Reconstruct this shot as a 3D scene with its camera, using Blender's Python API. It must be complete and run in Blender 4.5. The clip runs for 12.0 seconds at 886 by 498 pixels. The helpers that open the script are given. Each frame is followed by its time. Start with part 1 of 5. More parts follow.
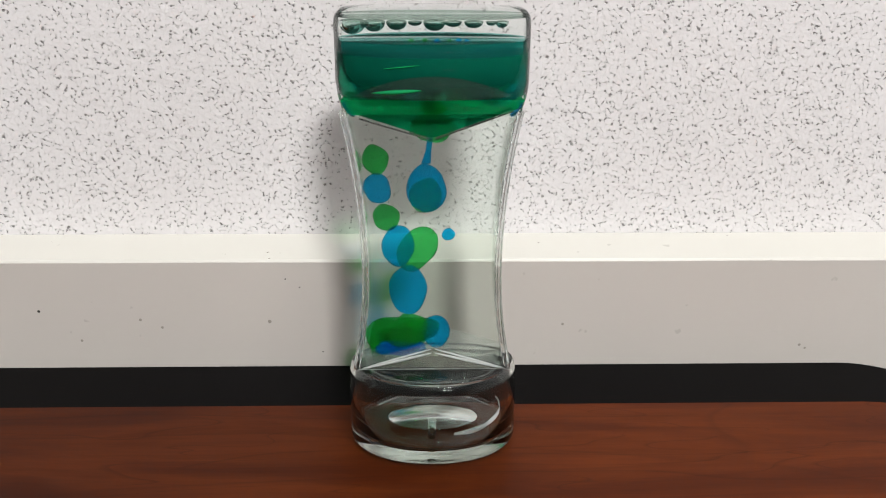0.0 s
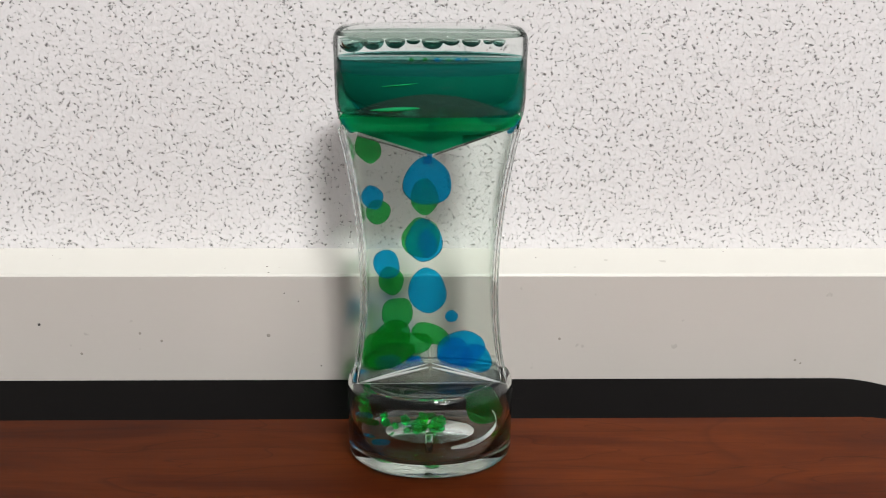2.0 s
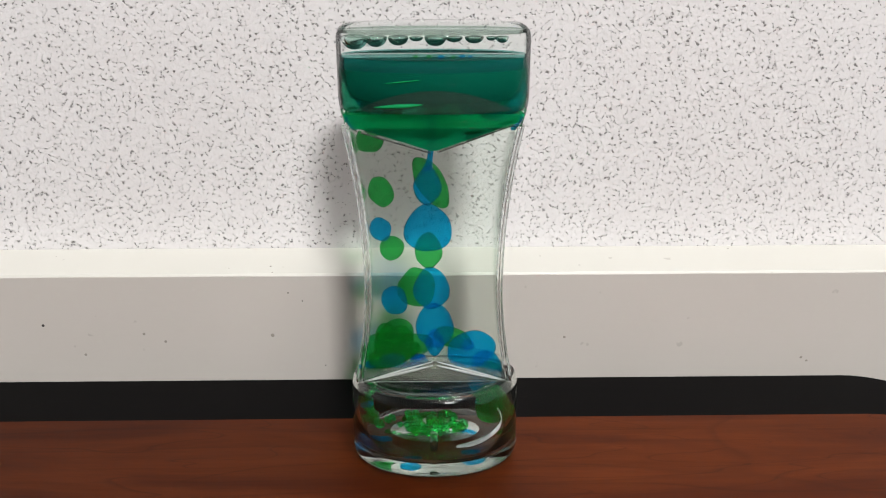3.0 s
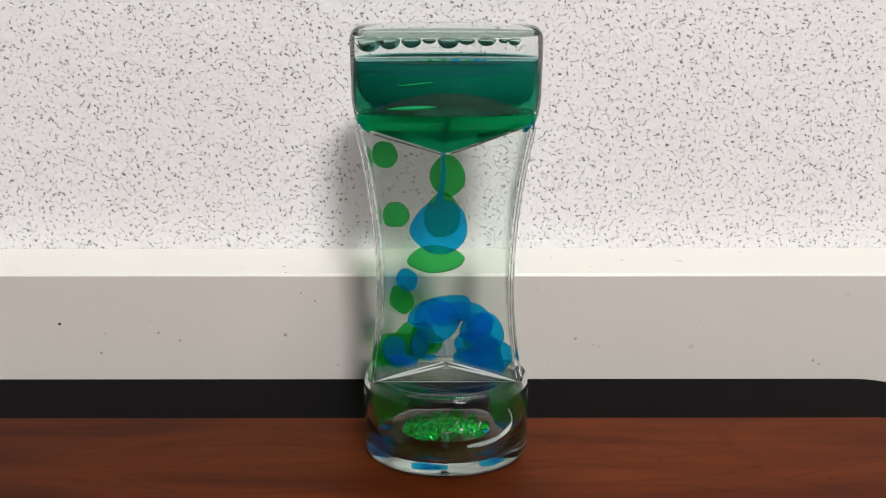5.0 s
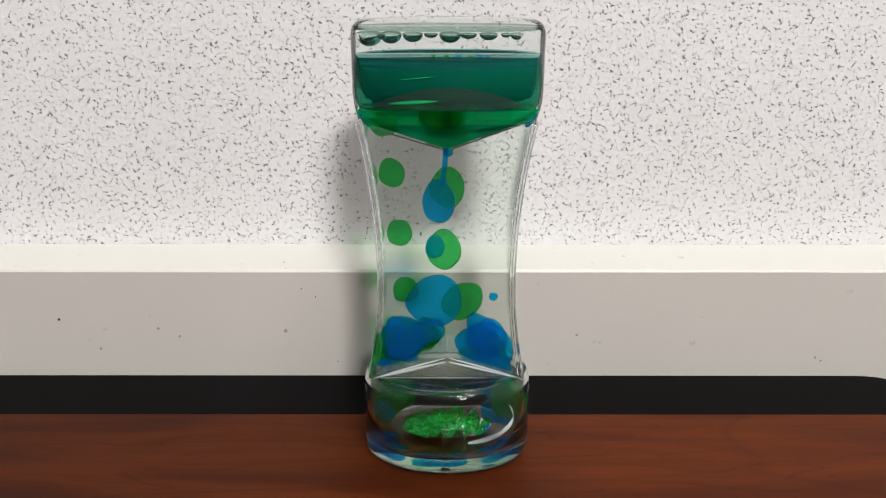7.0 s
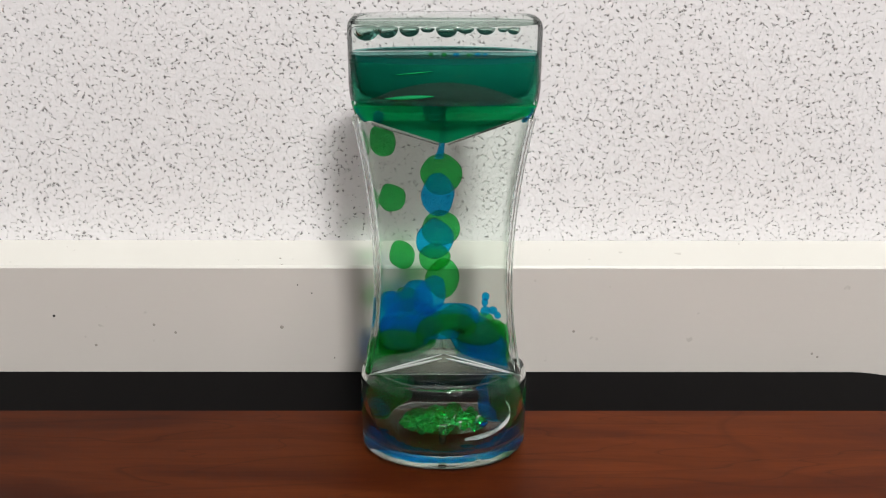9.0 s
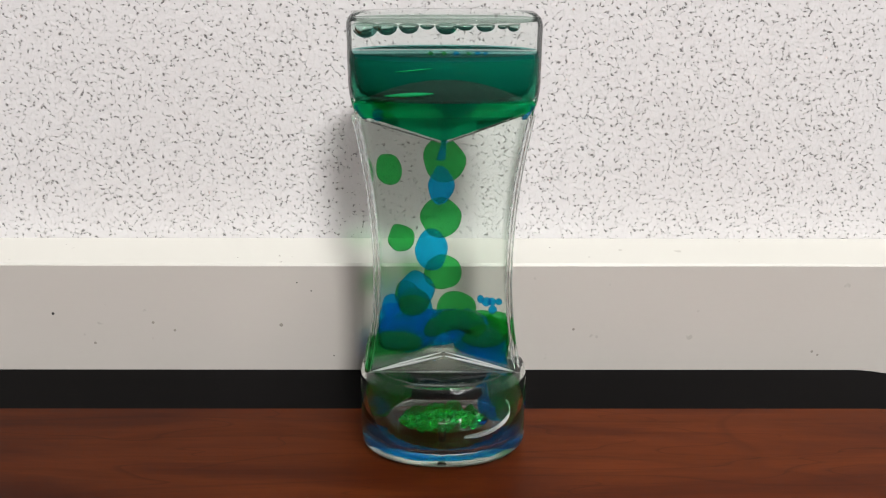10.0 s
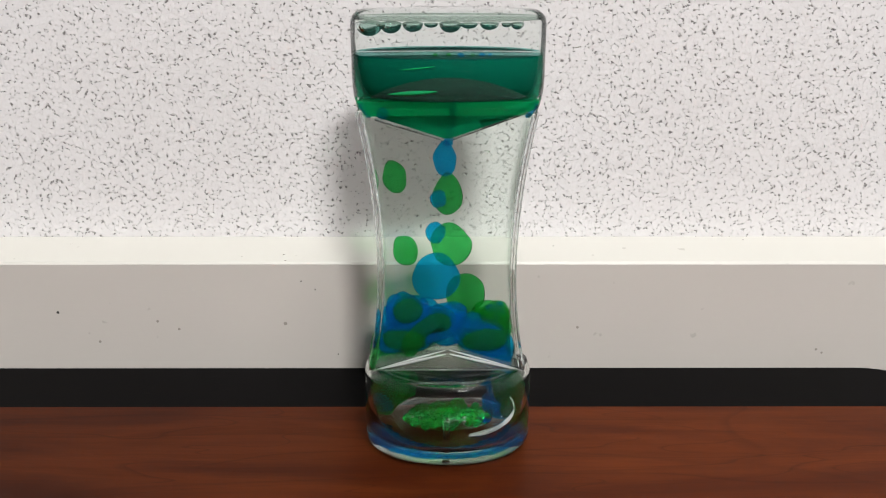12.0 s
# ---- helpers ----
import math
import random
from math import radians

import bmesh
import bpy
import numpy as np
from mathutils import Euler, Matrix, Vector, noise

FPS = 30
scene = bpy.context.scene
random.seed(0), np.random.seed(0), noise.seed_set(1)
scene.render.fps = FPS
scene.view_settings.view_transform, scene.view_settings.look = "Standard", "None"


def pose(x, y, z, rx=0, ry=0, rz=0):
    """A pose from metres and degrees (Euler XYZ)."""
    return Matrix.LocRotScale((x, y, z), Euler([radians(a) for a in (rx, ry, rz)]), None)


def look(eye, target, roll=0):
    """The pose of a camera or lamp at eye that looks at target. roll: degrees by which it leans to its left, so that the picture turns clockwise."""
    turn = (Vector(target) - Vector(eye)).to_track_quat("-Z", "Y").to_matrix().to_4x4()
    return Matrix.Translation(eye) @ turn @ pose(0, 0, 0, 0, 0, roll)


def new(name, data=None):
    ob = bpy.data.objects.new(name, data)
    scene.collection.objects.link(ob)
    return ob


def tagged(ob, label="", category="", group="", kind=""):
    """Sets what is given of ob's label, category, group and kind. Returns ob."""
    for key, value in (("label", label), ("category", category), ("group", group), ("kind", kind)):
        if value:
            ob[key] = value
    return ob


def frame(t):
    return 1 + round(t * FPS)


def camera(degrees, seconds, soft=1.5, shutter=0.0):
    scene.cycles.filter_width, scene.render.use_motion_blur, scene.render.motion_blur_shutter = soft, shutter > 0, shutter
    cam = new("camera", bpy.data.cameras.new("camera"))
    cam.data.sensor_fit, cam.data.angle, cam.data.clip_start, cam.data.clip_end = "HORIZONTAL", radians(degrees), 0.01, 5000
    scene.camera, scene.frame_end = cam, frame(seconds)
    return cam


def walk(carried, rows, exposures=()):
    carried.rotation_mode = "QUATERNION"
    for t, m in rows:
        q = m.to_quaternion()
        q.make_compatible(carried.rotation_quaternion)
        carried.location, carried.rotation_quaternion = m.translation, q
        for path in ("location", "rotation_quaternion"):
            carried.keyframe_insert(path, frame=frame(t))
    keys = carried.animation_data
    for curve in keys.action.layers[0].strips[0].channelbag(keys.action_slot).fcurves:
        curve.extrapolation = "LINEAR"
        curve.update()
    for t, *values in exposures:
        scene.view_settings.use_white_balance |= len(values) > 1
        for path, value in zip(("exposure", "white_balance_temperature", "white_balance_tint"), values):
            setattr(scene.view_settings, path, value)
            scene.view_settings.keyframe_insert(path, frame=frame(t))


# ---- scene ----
cam = camera(58.0, 12.0, soft=1.05)
PATH = [
    (0, (-0.00182, -0.24417, 0.15155), (0.03829, 1.64417, -0.50615), 0.20),
    (0.5, (-0.00127, -0.24472, 0.15159), (0.04023, 1.64097, -0.51358), 0.43),
    (1, (-0.00125, -0.24589, 0.15178), (0.04013, 1.64770, -0.49056), 0.42),
    (1.5, (-0.00086, -0.24618, 0.15232), (0.03673, 1.65289, -0.47389), 0.43),
    (2, (-0.00119, -0.24653, 0.15267), (0.03975, 1.65315, -0.47147), 0.39),
    (2.5, (-0.00112, -0.24634, 0.15127), (0.03823, 1.65531, -0.46693), 0.19),
    (3, (-0.00146, -0.24627, 0.15101), (0.03158, 1.65541, -0.46749), -0.02),
    (5, (-0.00143, -0.24804, 0.15129), (0.00160, 1.65536, -0.46279), -0.01),
    (5.5, (-0.00155, -0.24759, 0.15096), (-0.00060, 1.65535, -0.46455), 0.04),
    (6, (-0.00135, -0.24760, 0.15045), (-0.00325, 1.65511, -0.46576), 0.02),
    (6.5, (-0.00133, -0.24756, 0.15051), (-0.00323, 1.65468, -0.46714), 0.04),
    (7, (-0.00178, -0.24691, 0.15046), (0.00097, 1.65421, -0.47062), 0.08),
    (9, (-0.00177, -0.24620, 0.14984), (0.00915, 1.65255, -0.47835), 0.18),
    (9.5, (-0.00167, -0.24579, 0.14951), (0.00962, 1.65228, -0.48071), 0.20),
    (10, (-0.00172, -0.24572, 0.14967), (0.00983, 1.65121, -0.48398), 0.19),
    (10.5, (-0.00184, -0.24581, 0.15040), (0.00730, 1.64963, -0.48773), 0.06),
    (11, (-0.00161, -0.24657, 0.14979), (0.00322, 1.65035, -0.48400), 0.04),
    (11.5, (-0.00178, -0.24614, 0.14941), (0.00130, 1.65062, -0.48487), 0.08),
    (12, (-0.00219, -0.24611, 0.14930), (0.00284, 1.65049, -0.48542), 0.02),
]
walk(cam, [(t, look(eye, target, roll)) for t, eye, target, roll in PATH])

# ---- light ----
scene.cycles.transparent_max_bounces = 32
scene.view_settings.exposure = 0.0
world = bpy.data.worlds.new("world")
scene.world = world
world.use_nodes = True
world.node_tree.nodes["Background"].inputs[0].default_value = (0.9, 0.93, 1.0, 1)
world.node_tree.nodes["Background"].inputs[1].default_value = 0.1


def area_lamp(name, eye, target, sx, sy, watts, colour):
    data = bpy.data.lights.new(name, "AREA")
    data.shape, data.size, data.size_y, data.energy, data.color = "RECTANGLE", sx, sy, watts, colour
    ob = new(name, data)
    ob.matrix_basis = look(eye, target)
    return ob


area_lamp("ceiling_lamp", (0.58, -2.40, 1.84), (0.05, 0, 0.1), 0.44, 0.44, 146, (1.0, 0.99, 0.975))
area_lamp("ceiling_lamp", (0.35, -0.70, 1.86), (0.35, -0.699, 0), 0.56, 0.56, 24, (1.0, 0.985, 0.96))


# ---- materials ----
class Mat:
    """A node material under construction."""

    def __init__(self, name):
        self.mat = bpy.data.materials.new(name)
        self.mat.use_nodes = True
        self.nodes, self.links = self.mat.node_tree.nodes, self.mat.node_tree.links
        self.nodes.clear()
        self.out = self.nodes.new("ShaderNodeOutputMaterial")

    def node(self, kind, **values):
        n = self.nodes.new(kind)
        for key, value in values.items():
            if isinstance(value, bpy.types.NodeSocket):
                self.links.new(value, n.inputs[key.replace("_", " ")])
            else:
                n.inputs[key.replace("_", " ")].default_value = value
        return n

    def ramp(self, fac, stops):
        n = self.nodes.new("ShaderNodeValToRGB")
        self.links.new(fac, n.inputs[0])
        el = n.color_ramp.elements
        while len(el) < len(stops):
            el.new(0.5)
        for e, (p, c) in zip(el, stops):
            e.position, e.color = p, (*c, 1) if len(c) == 3 else c
        return n.outputs[0]

    def coords(self, scale=(1, 1, 1), turn=(0, 0, 0)):
        c = self.nodes.new("ShaderNodeTexCoord")
        m = self.nodes.new("ShaderNodeMapping")
        m.inputs["Scale"].default_value = scale
        m.inputs["Rotation"].default_value = turn
        self.links.new(c.outputs["Object"], m.inputs["Vector"])
        return m.outputs[0]

    def noise(self, vec, scale, detail=3.0, rough=0.5, distort=0.0):
        return self.node("ShaderNodeTexNoise", Vector=vec, Scale=scale, Detail=detail, Roughness=rough, Distortion=distort).outputs["Fac"]

    def mix(self, fac, a, b, mode="MIX"):
        n = self.nodes.new("ShaderNodeMix")
        n.data_type, n.blend_type = "RGBA", mode
        for i, v in ((0, fac), (6, a), (7, b)):
            if isinstance(v, bpy.types.NodeSocket):
                self.links.new(v, n.inputs[i])
            elif i:
                n.inputs[i].default_value = (*v, 1)
            else:
                n.inputs[i].default_value = v
        return n.outputs[2]

    def maths(self, op, a, b=0.0, clamp=False):
        n = self.nodes.new("ShaderNodeMath")
        n.operation, n.use_clamp = op, clamp
        for i, v in enumerate((a, b)):
            if isinstance(v, bpy.types.NodeSocket):
                self.links.new(v, n.inputs[i])
            else:
                n.inputs[i].default_value = v
        return n.outputs[0]

    def bump(self, height, strength, distance):
        return self.node("ShaderNodeBump", Height=height, Strength=strength, Distance=distance).outputs[0]

    def principled(self, **values):
        n = self.node("ShaderNodeBsdfPrincipled", **values)
        self.links.new(n.outputs[0], self.out.inputs[0])
        return self.mat


def clear_stuff(name, tint, ior=1.3, gloss_rough=0.03, gloss=1.0):
    """Liquid or plastic that lets light straight through, tinted, with a reflecting skin."""
    m = Mat(name)
    fres = m.node("ShaderNodeFresnel", IOR=ior).outputs[0]
    fac = m.maths("MULTIPLY", fres, gloss, True)
    t = m.node("ShaderNodeBsdfTransparent", Color=(*tint, 1))
    g = m.node("ShaderNodeBsdfGlossy", Color=(1, 1, 1, 1), Roughness=gloss_rough)
    mix = m.nodes.new("ShaderNodeMixShader")
    m.links.new(fac, mix.inputs[0])
    m.links.new(t.outputs[0], mix.inputs[1])
    m.links.new(g.outputs[0], mix.inputs[2])
    m.links.new(mix.outputs[0], m.out.inputs[0])
    return m.mat


def oil_stuff(name, tint, cloud, amount, ior=1.16):
    """Oil that tints what is behind it and scatters a little light of its own colour."""
    m = Mat(name)
    fres = m.node("ShaderNodeFresnel", IOR=ior).outputs[0]
    t = m.node("ShaderNodeBsdfTransparent", Color=(*tint, 1))
    d = m.node("ShaderNodeBsdfDiffuse", Color=(*cloud, 1))
    l = m.node("ShaderNodeBsdfTranslucent", Color=(*cloud, 1))
    g = m.node("ShaderNodeBsdfGlossy", Color=(1, 1, 1, 1), Roughness=0.08)
    last = d
    for fac, other in ((0.4, l), (1 - amount, t), (fres, g)):
        mix = m.nodes.new("ShaderNodeMixShader")
        if isinstance(fac, float):
            mix.inputs[0].default_value = fac
        else:
            m.links.new(fac, mix.inputs[0])
        m.links.new(last.outputs[0], mix.inputs[1])
        m.links.new(other.outputs[0], mix.inputs[2])
        last = mix
    m.links.new(last.outputs[0], m.out.inputs[0])
    return m.mat


def glass_stuff(name, tint, ior=1.45, rough=0.0):
    m = Mat(name)
    g = m.node("ShaderNodeBsdfGlass", Color=(*tint, 1), Roughness=rough, IOR=ior)
    m.links.new(g.outputs[0], m.out.inputs[0])
    return m.mat


def wall_panel_material():
    m = Mat("speckled_panel")
    v = m.coords()
    warp = m.noise(v, 420, 2)
    vec = m.nodes.new("ShaderNodeVectorMath")
    vec.operation = "MULTIPLY_ADD"
    m.links.new(m.node("ShaderNodeTexNoise", Vector=v, Scale=520.0, Detail=3.0).outputs["Color"], vec.inputs[0])
    vec.inputs[1].default_value = (0.0030, 0.0022, 0.0026)
    m.links.new(v, vec.inputs[2])
    mask, dents = [], []
    for scale, limit, keep in ((330.0, 0.11, 0.62), (470.0, 0.17, 0.72), (690.0, 0.23, 0.74)):
        vo = m.node("ShaderNodeTexVoronoi", Vector=vec.outputs[0], Scale=scale, Randomness=1.0)
        sep = m.nodes.new("ShaderNodeSeparateColor")
        m.links.new(vo.outputs["Color"], sep.inputs[0])
        few = m.maths("LESS_THAN", sep.outputs[0], keep)
        size = m.maths("MULTIPLY", sep.outputs[1], limit)
        near = m.maths("SUBTRACT", m.maths("ADD", size, 0.05), vo.outputs["Distance"])
        mask.append(m.maths("MULTIPLY", m.maths("MULTIPLY", near, 26.0, True), few))
        dents.append(m.maths("MULTIPLY", m.maths("MULTIPLY", m.maths("ADD", near, 0.09), 6.0, True), few))
    pits = m.maths("MAXIMUM", m.maths("MAXIMUM", mask[0], mask[1]), mask[2])
    dent = m.maths("MAXIMUM", m.maths("MAXIMUM", dents[0], dents[1]), dents[2])
    grain = m.noise(v, 260, 4, 0.6)
    fine = m.noise(v, 900, 2)
    base = m.mix(m.noise(v, 9, 3), (0.635, 0.612, 0.612), (0.69, 0.675, 0.682))
    base = m.mix(m.maths("MULTIPLY", fine, 0.25), base, (0.5, 0.49, 0.48))
    col = m.mix(m.maths("MULTIPLY", pits, 0.70), base, (0.055, 0.05, 0.048))
    height = m.maths("SUBTRACT", m.maths("ADD", m.maths("MULTIPLY", grain, 0.55), m.maths("MULTIPLY", warp, 0.25)), m.maths("MULTIPLY", dent, 1.1))
    return m.principled(Base_Color=col, Roughness=0.75, Normal=m.bump(height, 0.7, 0.0012))


def paint_material(name, colour, dark):
    m = Mat(name)
    v = m.coords()
    col = m.mix(m.noise(v, 14, 4), colour, dark)
    streak = m.noise(m.coords((6, 60, 60)), 10, 3)
    col = m.mix(m.maths("MULTIPLY", streak, 0.15), col, dark)
    flecks = m.ramp(m.noise(v, 130, 2, 0.5), [(0.73, (0, 0, 0)), (0.76, (1, 1, 1))])
    col = m.mix(m.maths("MULTIPLY", flecks, 0.35), col, (0.25, 0.23, 0.2))
    h = m.maths("ADD", m.noise(v, 90, 4), m.maths("MULTIPLY", streak, 0.3))
    return m.principled(Base_Color=col, Roughness=0.45, Normal=m.bump(h, 0.08, 0.0015))


def wood_material():
    m = Mat("cherry_wood")
    v = m.coords((1.0, 6.0, 6.0))
    long_grain = m.noise(v, 9, 6, 0.62, 0.6)
    pores = m.noise(m.coords((14, 300, 60)), 6, 3, 0.6)
    cloud = m.noise(m.coords((1, 2.2, 1)), 5, 3)
    col = m.ramp(long_grain, [(0.25, (0.052, 0.0085, 0.0024)), (0.42, (0.125, 0.0225, 0.0048)), (0.58, (0.235, 0.050, 0.0095)), (0.8, (0.11, 0.022, 0.005))])
    streak = m.ramp(m.noise(m.coords((2.0, 70.0, 20.0)), 3.0, 5, 0.65, 0.3), [(0.35, (0, 0, 0)), (0.75, (1, 1, 1))])
    col = m.mix(m.maths("MULTIPLY", streak, 0.40), col, (0.050, 0.008, 0.003))
    for scale, warp, width, dark in ((3.4, 0.5, 0.016, 0.28), (5.2, 0.4, 0.012, 0.36), (11.0, 0.6, 0.010, 0.42)):
        lines = m.ramp(m.noise(m.coords((1.0, 7.0, 7.0)), scale, 1, 0.3, warp), [(0.5 - width, (0, 0, 0)), (0.5, (1, 1, 1)), (0.5 + width * 0.4, (0, 0, 0))])
        col = m.mix(m.maths("MULTIPLY", lines, dark), col, (0.030, 0.006, 0.004))
    col = m.mix(m.maths("MULTIPLY", pores, 0.38), col, (0.055, 0.010, 0.004))
    col = m.mix(m.maths("MULTIPLY", cloud, 0.28), col, (0.24, 0.056, 0.012))
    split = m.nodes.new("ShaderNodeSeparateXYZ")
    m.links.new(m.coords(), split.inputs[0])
    # Colour runs darker towards the left, with an uneven edge.
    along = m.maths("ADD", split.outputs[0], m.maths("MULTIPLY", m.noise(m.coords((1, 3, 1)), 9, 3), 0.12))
    left_tone = m.ramp(m.maths("ADD", along, 0.25), [(0.0, (0.27, 0.24, 0.25)), (0.36, (1, 1, 1))])
    col = m.mix(1.0, col, left_tone, "MULTIPLY")
    rough = m.maths("ADD", 0.36, m.maths("MULTIPLY", long_grain, 0.15))
    return m.principled(Base_Color=col, Roughness=rough, Specular_IOR_Level=0.04, Normal=m.bump(pores, 0.06, 0.0006))


def rubber_material():
    m = Mat("black_edging")
    v = m.coords()
    scuff = m.ramp(m.noise(m.coords((20, 90, 40)), 5, 5, 0.7), [(0.62, (0.004, 0.0036, 0.004)), (0.85, (0.014, 0.0125, 0.0125))])
    return m.principled(Base_Color=scuff, Roughness=0.6, Specular_IOR_Level=0.03, Normal=m.bump(m.noise(v, 500, 3), 0.12, 0.0006))


def plain_material(name, colour, rough=0.6, metal=0.0):
    m = Mat(name)
    v = m.coords()
    dark = tuple(c * 0.85 for c in colour)
    return m.principled(Base_Color=m.mix(m.noise(v, 12, 4), colour, dark), Roughness=rough, Metallic=metal)


PANEL = wall_panel_material()
GREY = paint_material("grey_board_paint", (0.505, 0.47, 0.435), (0.455, 0.425, 0.395))
CREAM = paint_material("cream_ledge_paint", (0.60, 0.59, 0.545), (0.565, 0.55, 0.505))
WOOD = wood_material()
RUBBER = rubber_material()
ROOM = plain_material("room_paint", (0.38, 0.375, 0.37), 0.8)
CARPET = plain_material("carpet", (0.12, 0.12, 0.13), 0.95)
STEEL = plain_material("dark_steel", (0.08, 0.08, 0.08), 0.4, 0.8)
GLASS = glass_stuff("acrylic", (0.97, 0.985, 0.98), 1.45)
PALE_BEAD = oil_stuff("pale_bead", (0.9, 0.92, 0.92), (0.85, 0.87, 0.87), 0.55, 1.3)
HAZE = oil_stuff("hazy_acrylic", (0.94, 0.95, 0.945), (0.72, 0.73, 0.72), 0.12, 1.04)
FACE = oil_stuff("cloudy_acrylic", (0.90, 0.89, 0.87), (0.50, 0.47, 0.44), 0.22, 1.03)
LEDGE = oil_stuff("ledge_in_oil", (0.80, 0.88, 0.84), (0.085, 0.17, 0.14), 0.30, 1.03)
LID_FILM = oil_stuff("lid_underside", (0.78, 0.85, 0.81), (0.26, 0.33, 0.30), 0.12, 1.06)
CAP = clear_stuff("clear_cap_acrylic", (0.93, 0.95, 0.94), 1.06, 0.03, 0.95)
CLEAR = clear_stuff("clear_oil_and_acrylic", (0.90, 0.94, 0.91), 1.33, 0.02, 0.4)
LENS = glass_stuff("clear_lens", (0.93, 0.98, 0.97), 0.76)
AIR = glass_stuff("air_bubble", (0.75, 0.86, 0.82), 0.72)
GREEN_POOL = oil_stuff("green_reservoir", (0.17, 0.70, 0.52), (0.007, 0.31, 0.20), 0.36, 1.03)
DARK_POOL = oil_stuff("dark_teal_oil", (0.15, 0.54, 0.52), (0.012, 0.185, 0.155), 0.55, 1.03)
GREEN_BAND = oil_stuff("bright_green_reservoir", (0.06, 0.76, 0.42), (0.008, 0.50, 0.20), 0.38, 1.03)
GREEN_DEEP = oil_stuff("deep_green_reservoir", (0.05, 0.56, 0.35), (0.005, 0.30, 0.14), 0.42, 1.03)
BLUE_RIM = oil_stuff("blue_film", (0.25, 0.66, 0.92), (0.05, 0.25, 0.55), 0.10, 1.03)
FILM = oil_stuff("pale_film", (0.55, 0.83, 0.80), (0.22, 0.40, 0.40), 0.10, 1.03)
GREEN_OIL = oil_stuff("green_oil", (0.27, 0.81, 0.42), (0.03, 0.46, 0.09), 0.13, 1.04)
BLUE_OIL = oil_stuff("blue_oil", (0.10, 0.73, 0.96), (0.005, 0.36, 0.72), 0.14, 1.04)
GREEN_GLASS = oil_stuff("green_glint", (0.16, 0.93, 0.42), (0.02, 0.75, 0.20), 0.10, 1.3)
GREEN_CAUSTIC = oil_stuff("green_caustic", (0.2, 0.95, 0.5), (0.03, 0.72, 0.26), 0.8, 1.2)
DOT = plain_material("dark_fleck", (0.03, 0.028, 0.025), 0.7)
DOT_PALE = plain_material("grey_fleck", (0.30, 0.27, 0.24), 0.7)


# ---- mesh helpers ----
def part(name, bm, material, parent=None, label="", smooth=True, outward=True):
    """Links a bmesh as one mesh object, under a thing or a part."""
    if outward:
        bmesh.ops.recalc_face_normals(bm, faces=bm.faces)
    for f in bm.faces:
        f.smooth = smooth
    data = bpy.data.meshes.new(name)
    bm.to_mesh(data)
    bm.free()
    data.materials.append(material)
    ob = new(name, data)
    if parent:
        ob.parent = parent
    if label:
        ob["label"] = label
    return ob


def empty(name, m=None):
    ob = new(name)
    ob.empty_display_size = 0.02
    if m:
        ob.matrix_basis = m
    return ob


def box(lo, hi, bevel=0.0, segments=2):
    bm = bmesh.new()
    bmesh.ops.create_cube(bm, size=1)
    for v in bm.verts:
        v.co = Vector([lo[i] + (v.co[i] + 0.5) * (hi[i] - lo[i]) for i in range(3)])
    if bevel:
        bmesh.ops.bevel(bm, geom=bm.edges[:], offset=bevel, segments=segments, affect="EDGES", profile=0.5)
    return bm


def loft(rings, closed_ends=True):
    """A skin over rings of equally many points."""
    bm = bmesh.new()
    rows = [[bm.verts.new(p) for p in ring] for ring in rings]
    n = len(rows[0])
    for a, b in zip(rows, rows[1:]):
        for i in range(n):
            bm.faces.new((a[i], a[(i + 1) % n], b[(i + 1) % n], b[i]))
    if closed_ends:
        bm.faces.new(rows[0])
        bm.faces.new(rows[-1])
    return bm


def slab(outline, z0, z1, bevel=0.0, segments=3):
    """An upright prism over an outline in x and y."""
    bm = loft([[(x, y, z0) for x, y in outline], [(x, y, z1) for x, y in outline]])
    if bevel:
        bm.edges.ensure_lookup_table()
        rim = [e for e in bm.edges if abs(e.verts[0].co.z - e.verts[1].co.z) < 1e-7]
        bmesh.ops.bevel(bm, geom=rim, offset=bevel, segments=segments, affect="EDGES", profile=0.5)
    return bm


def extrude_y(outline, y0, y1, bevel=0.0):
    """A prism along y over an outline in x and z."""
    bm = loft([[(x, y0, z) for x, z in outline], [(x, y1, z) for x, z in outline]])
    if bevel:
        bmesh.ops.bevel(bm, geom=bm.edges[:], offset=bevel, segments=2, affect="EDGES", profile=0.5)
    return bm


# ---- room ----
PANEL_Y, BOARD_Y, BOARD_TOP, LEDGE_TOP = 0.075, 0.052, 0.043, 0.0473
X0, X1, Y0, FLOOR, CEIL = -2.2, 2.2, -4.6, -0.74, 1.9
tagged(part("wall_north", box((X0, PANEL_Y, FLOOR), (X1, PANEL_Y + 0.1, CEIL)), PANEL, smooth=False), "white speckled textured wall panel behind the desk", "wall", kind="structure")
tagged(part("wall_south", box((X0, Y0 - 0.1, FLOOR), (X1, Y0, CEIL)), ROOM, smooth=False), "plain painted office wall", "wall", kind="structure")
tagged(part("wall_west", box((X0 - 0.1, Y0, FLOOR), (X0, PANEL_Y, CEIL)), ROOM, smooth=False), "plain painted office wall", "wall", kind="structure")
tagged(part("wall_east", box((X1, Y0, FLOOR), (X1 + 0.1, PANEL_Y, CEIL)), ROOM, smooth=False), "plain painted office wall", "wall", kind="structure")
tagged(part("floor", box((X0, Y0, FLOOR - 0.1), (X1, PANEL_Y, FLOOR)), CARPET, smooth=False), "dark office carpet floor", "floor", kind="structure")
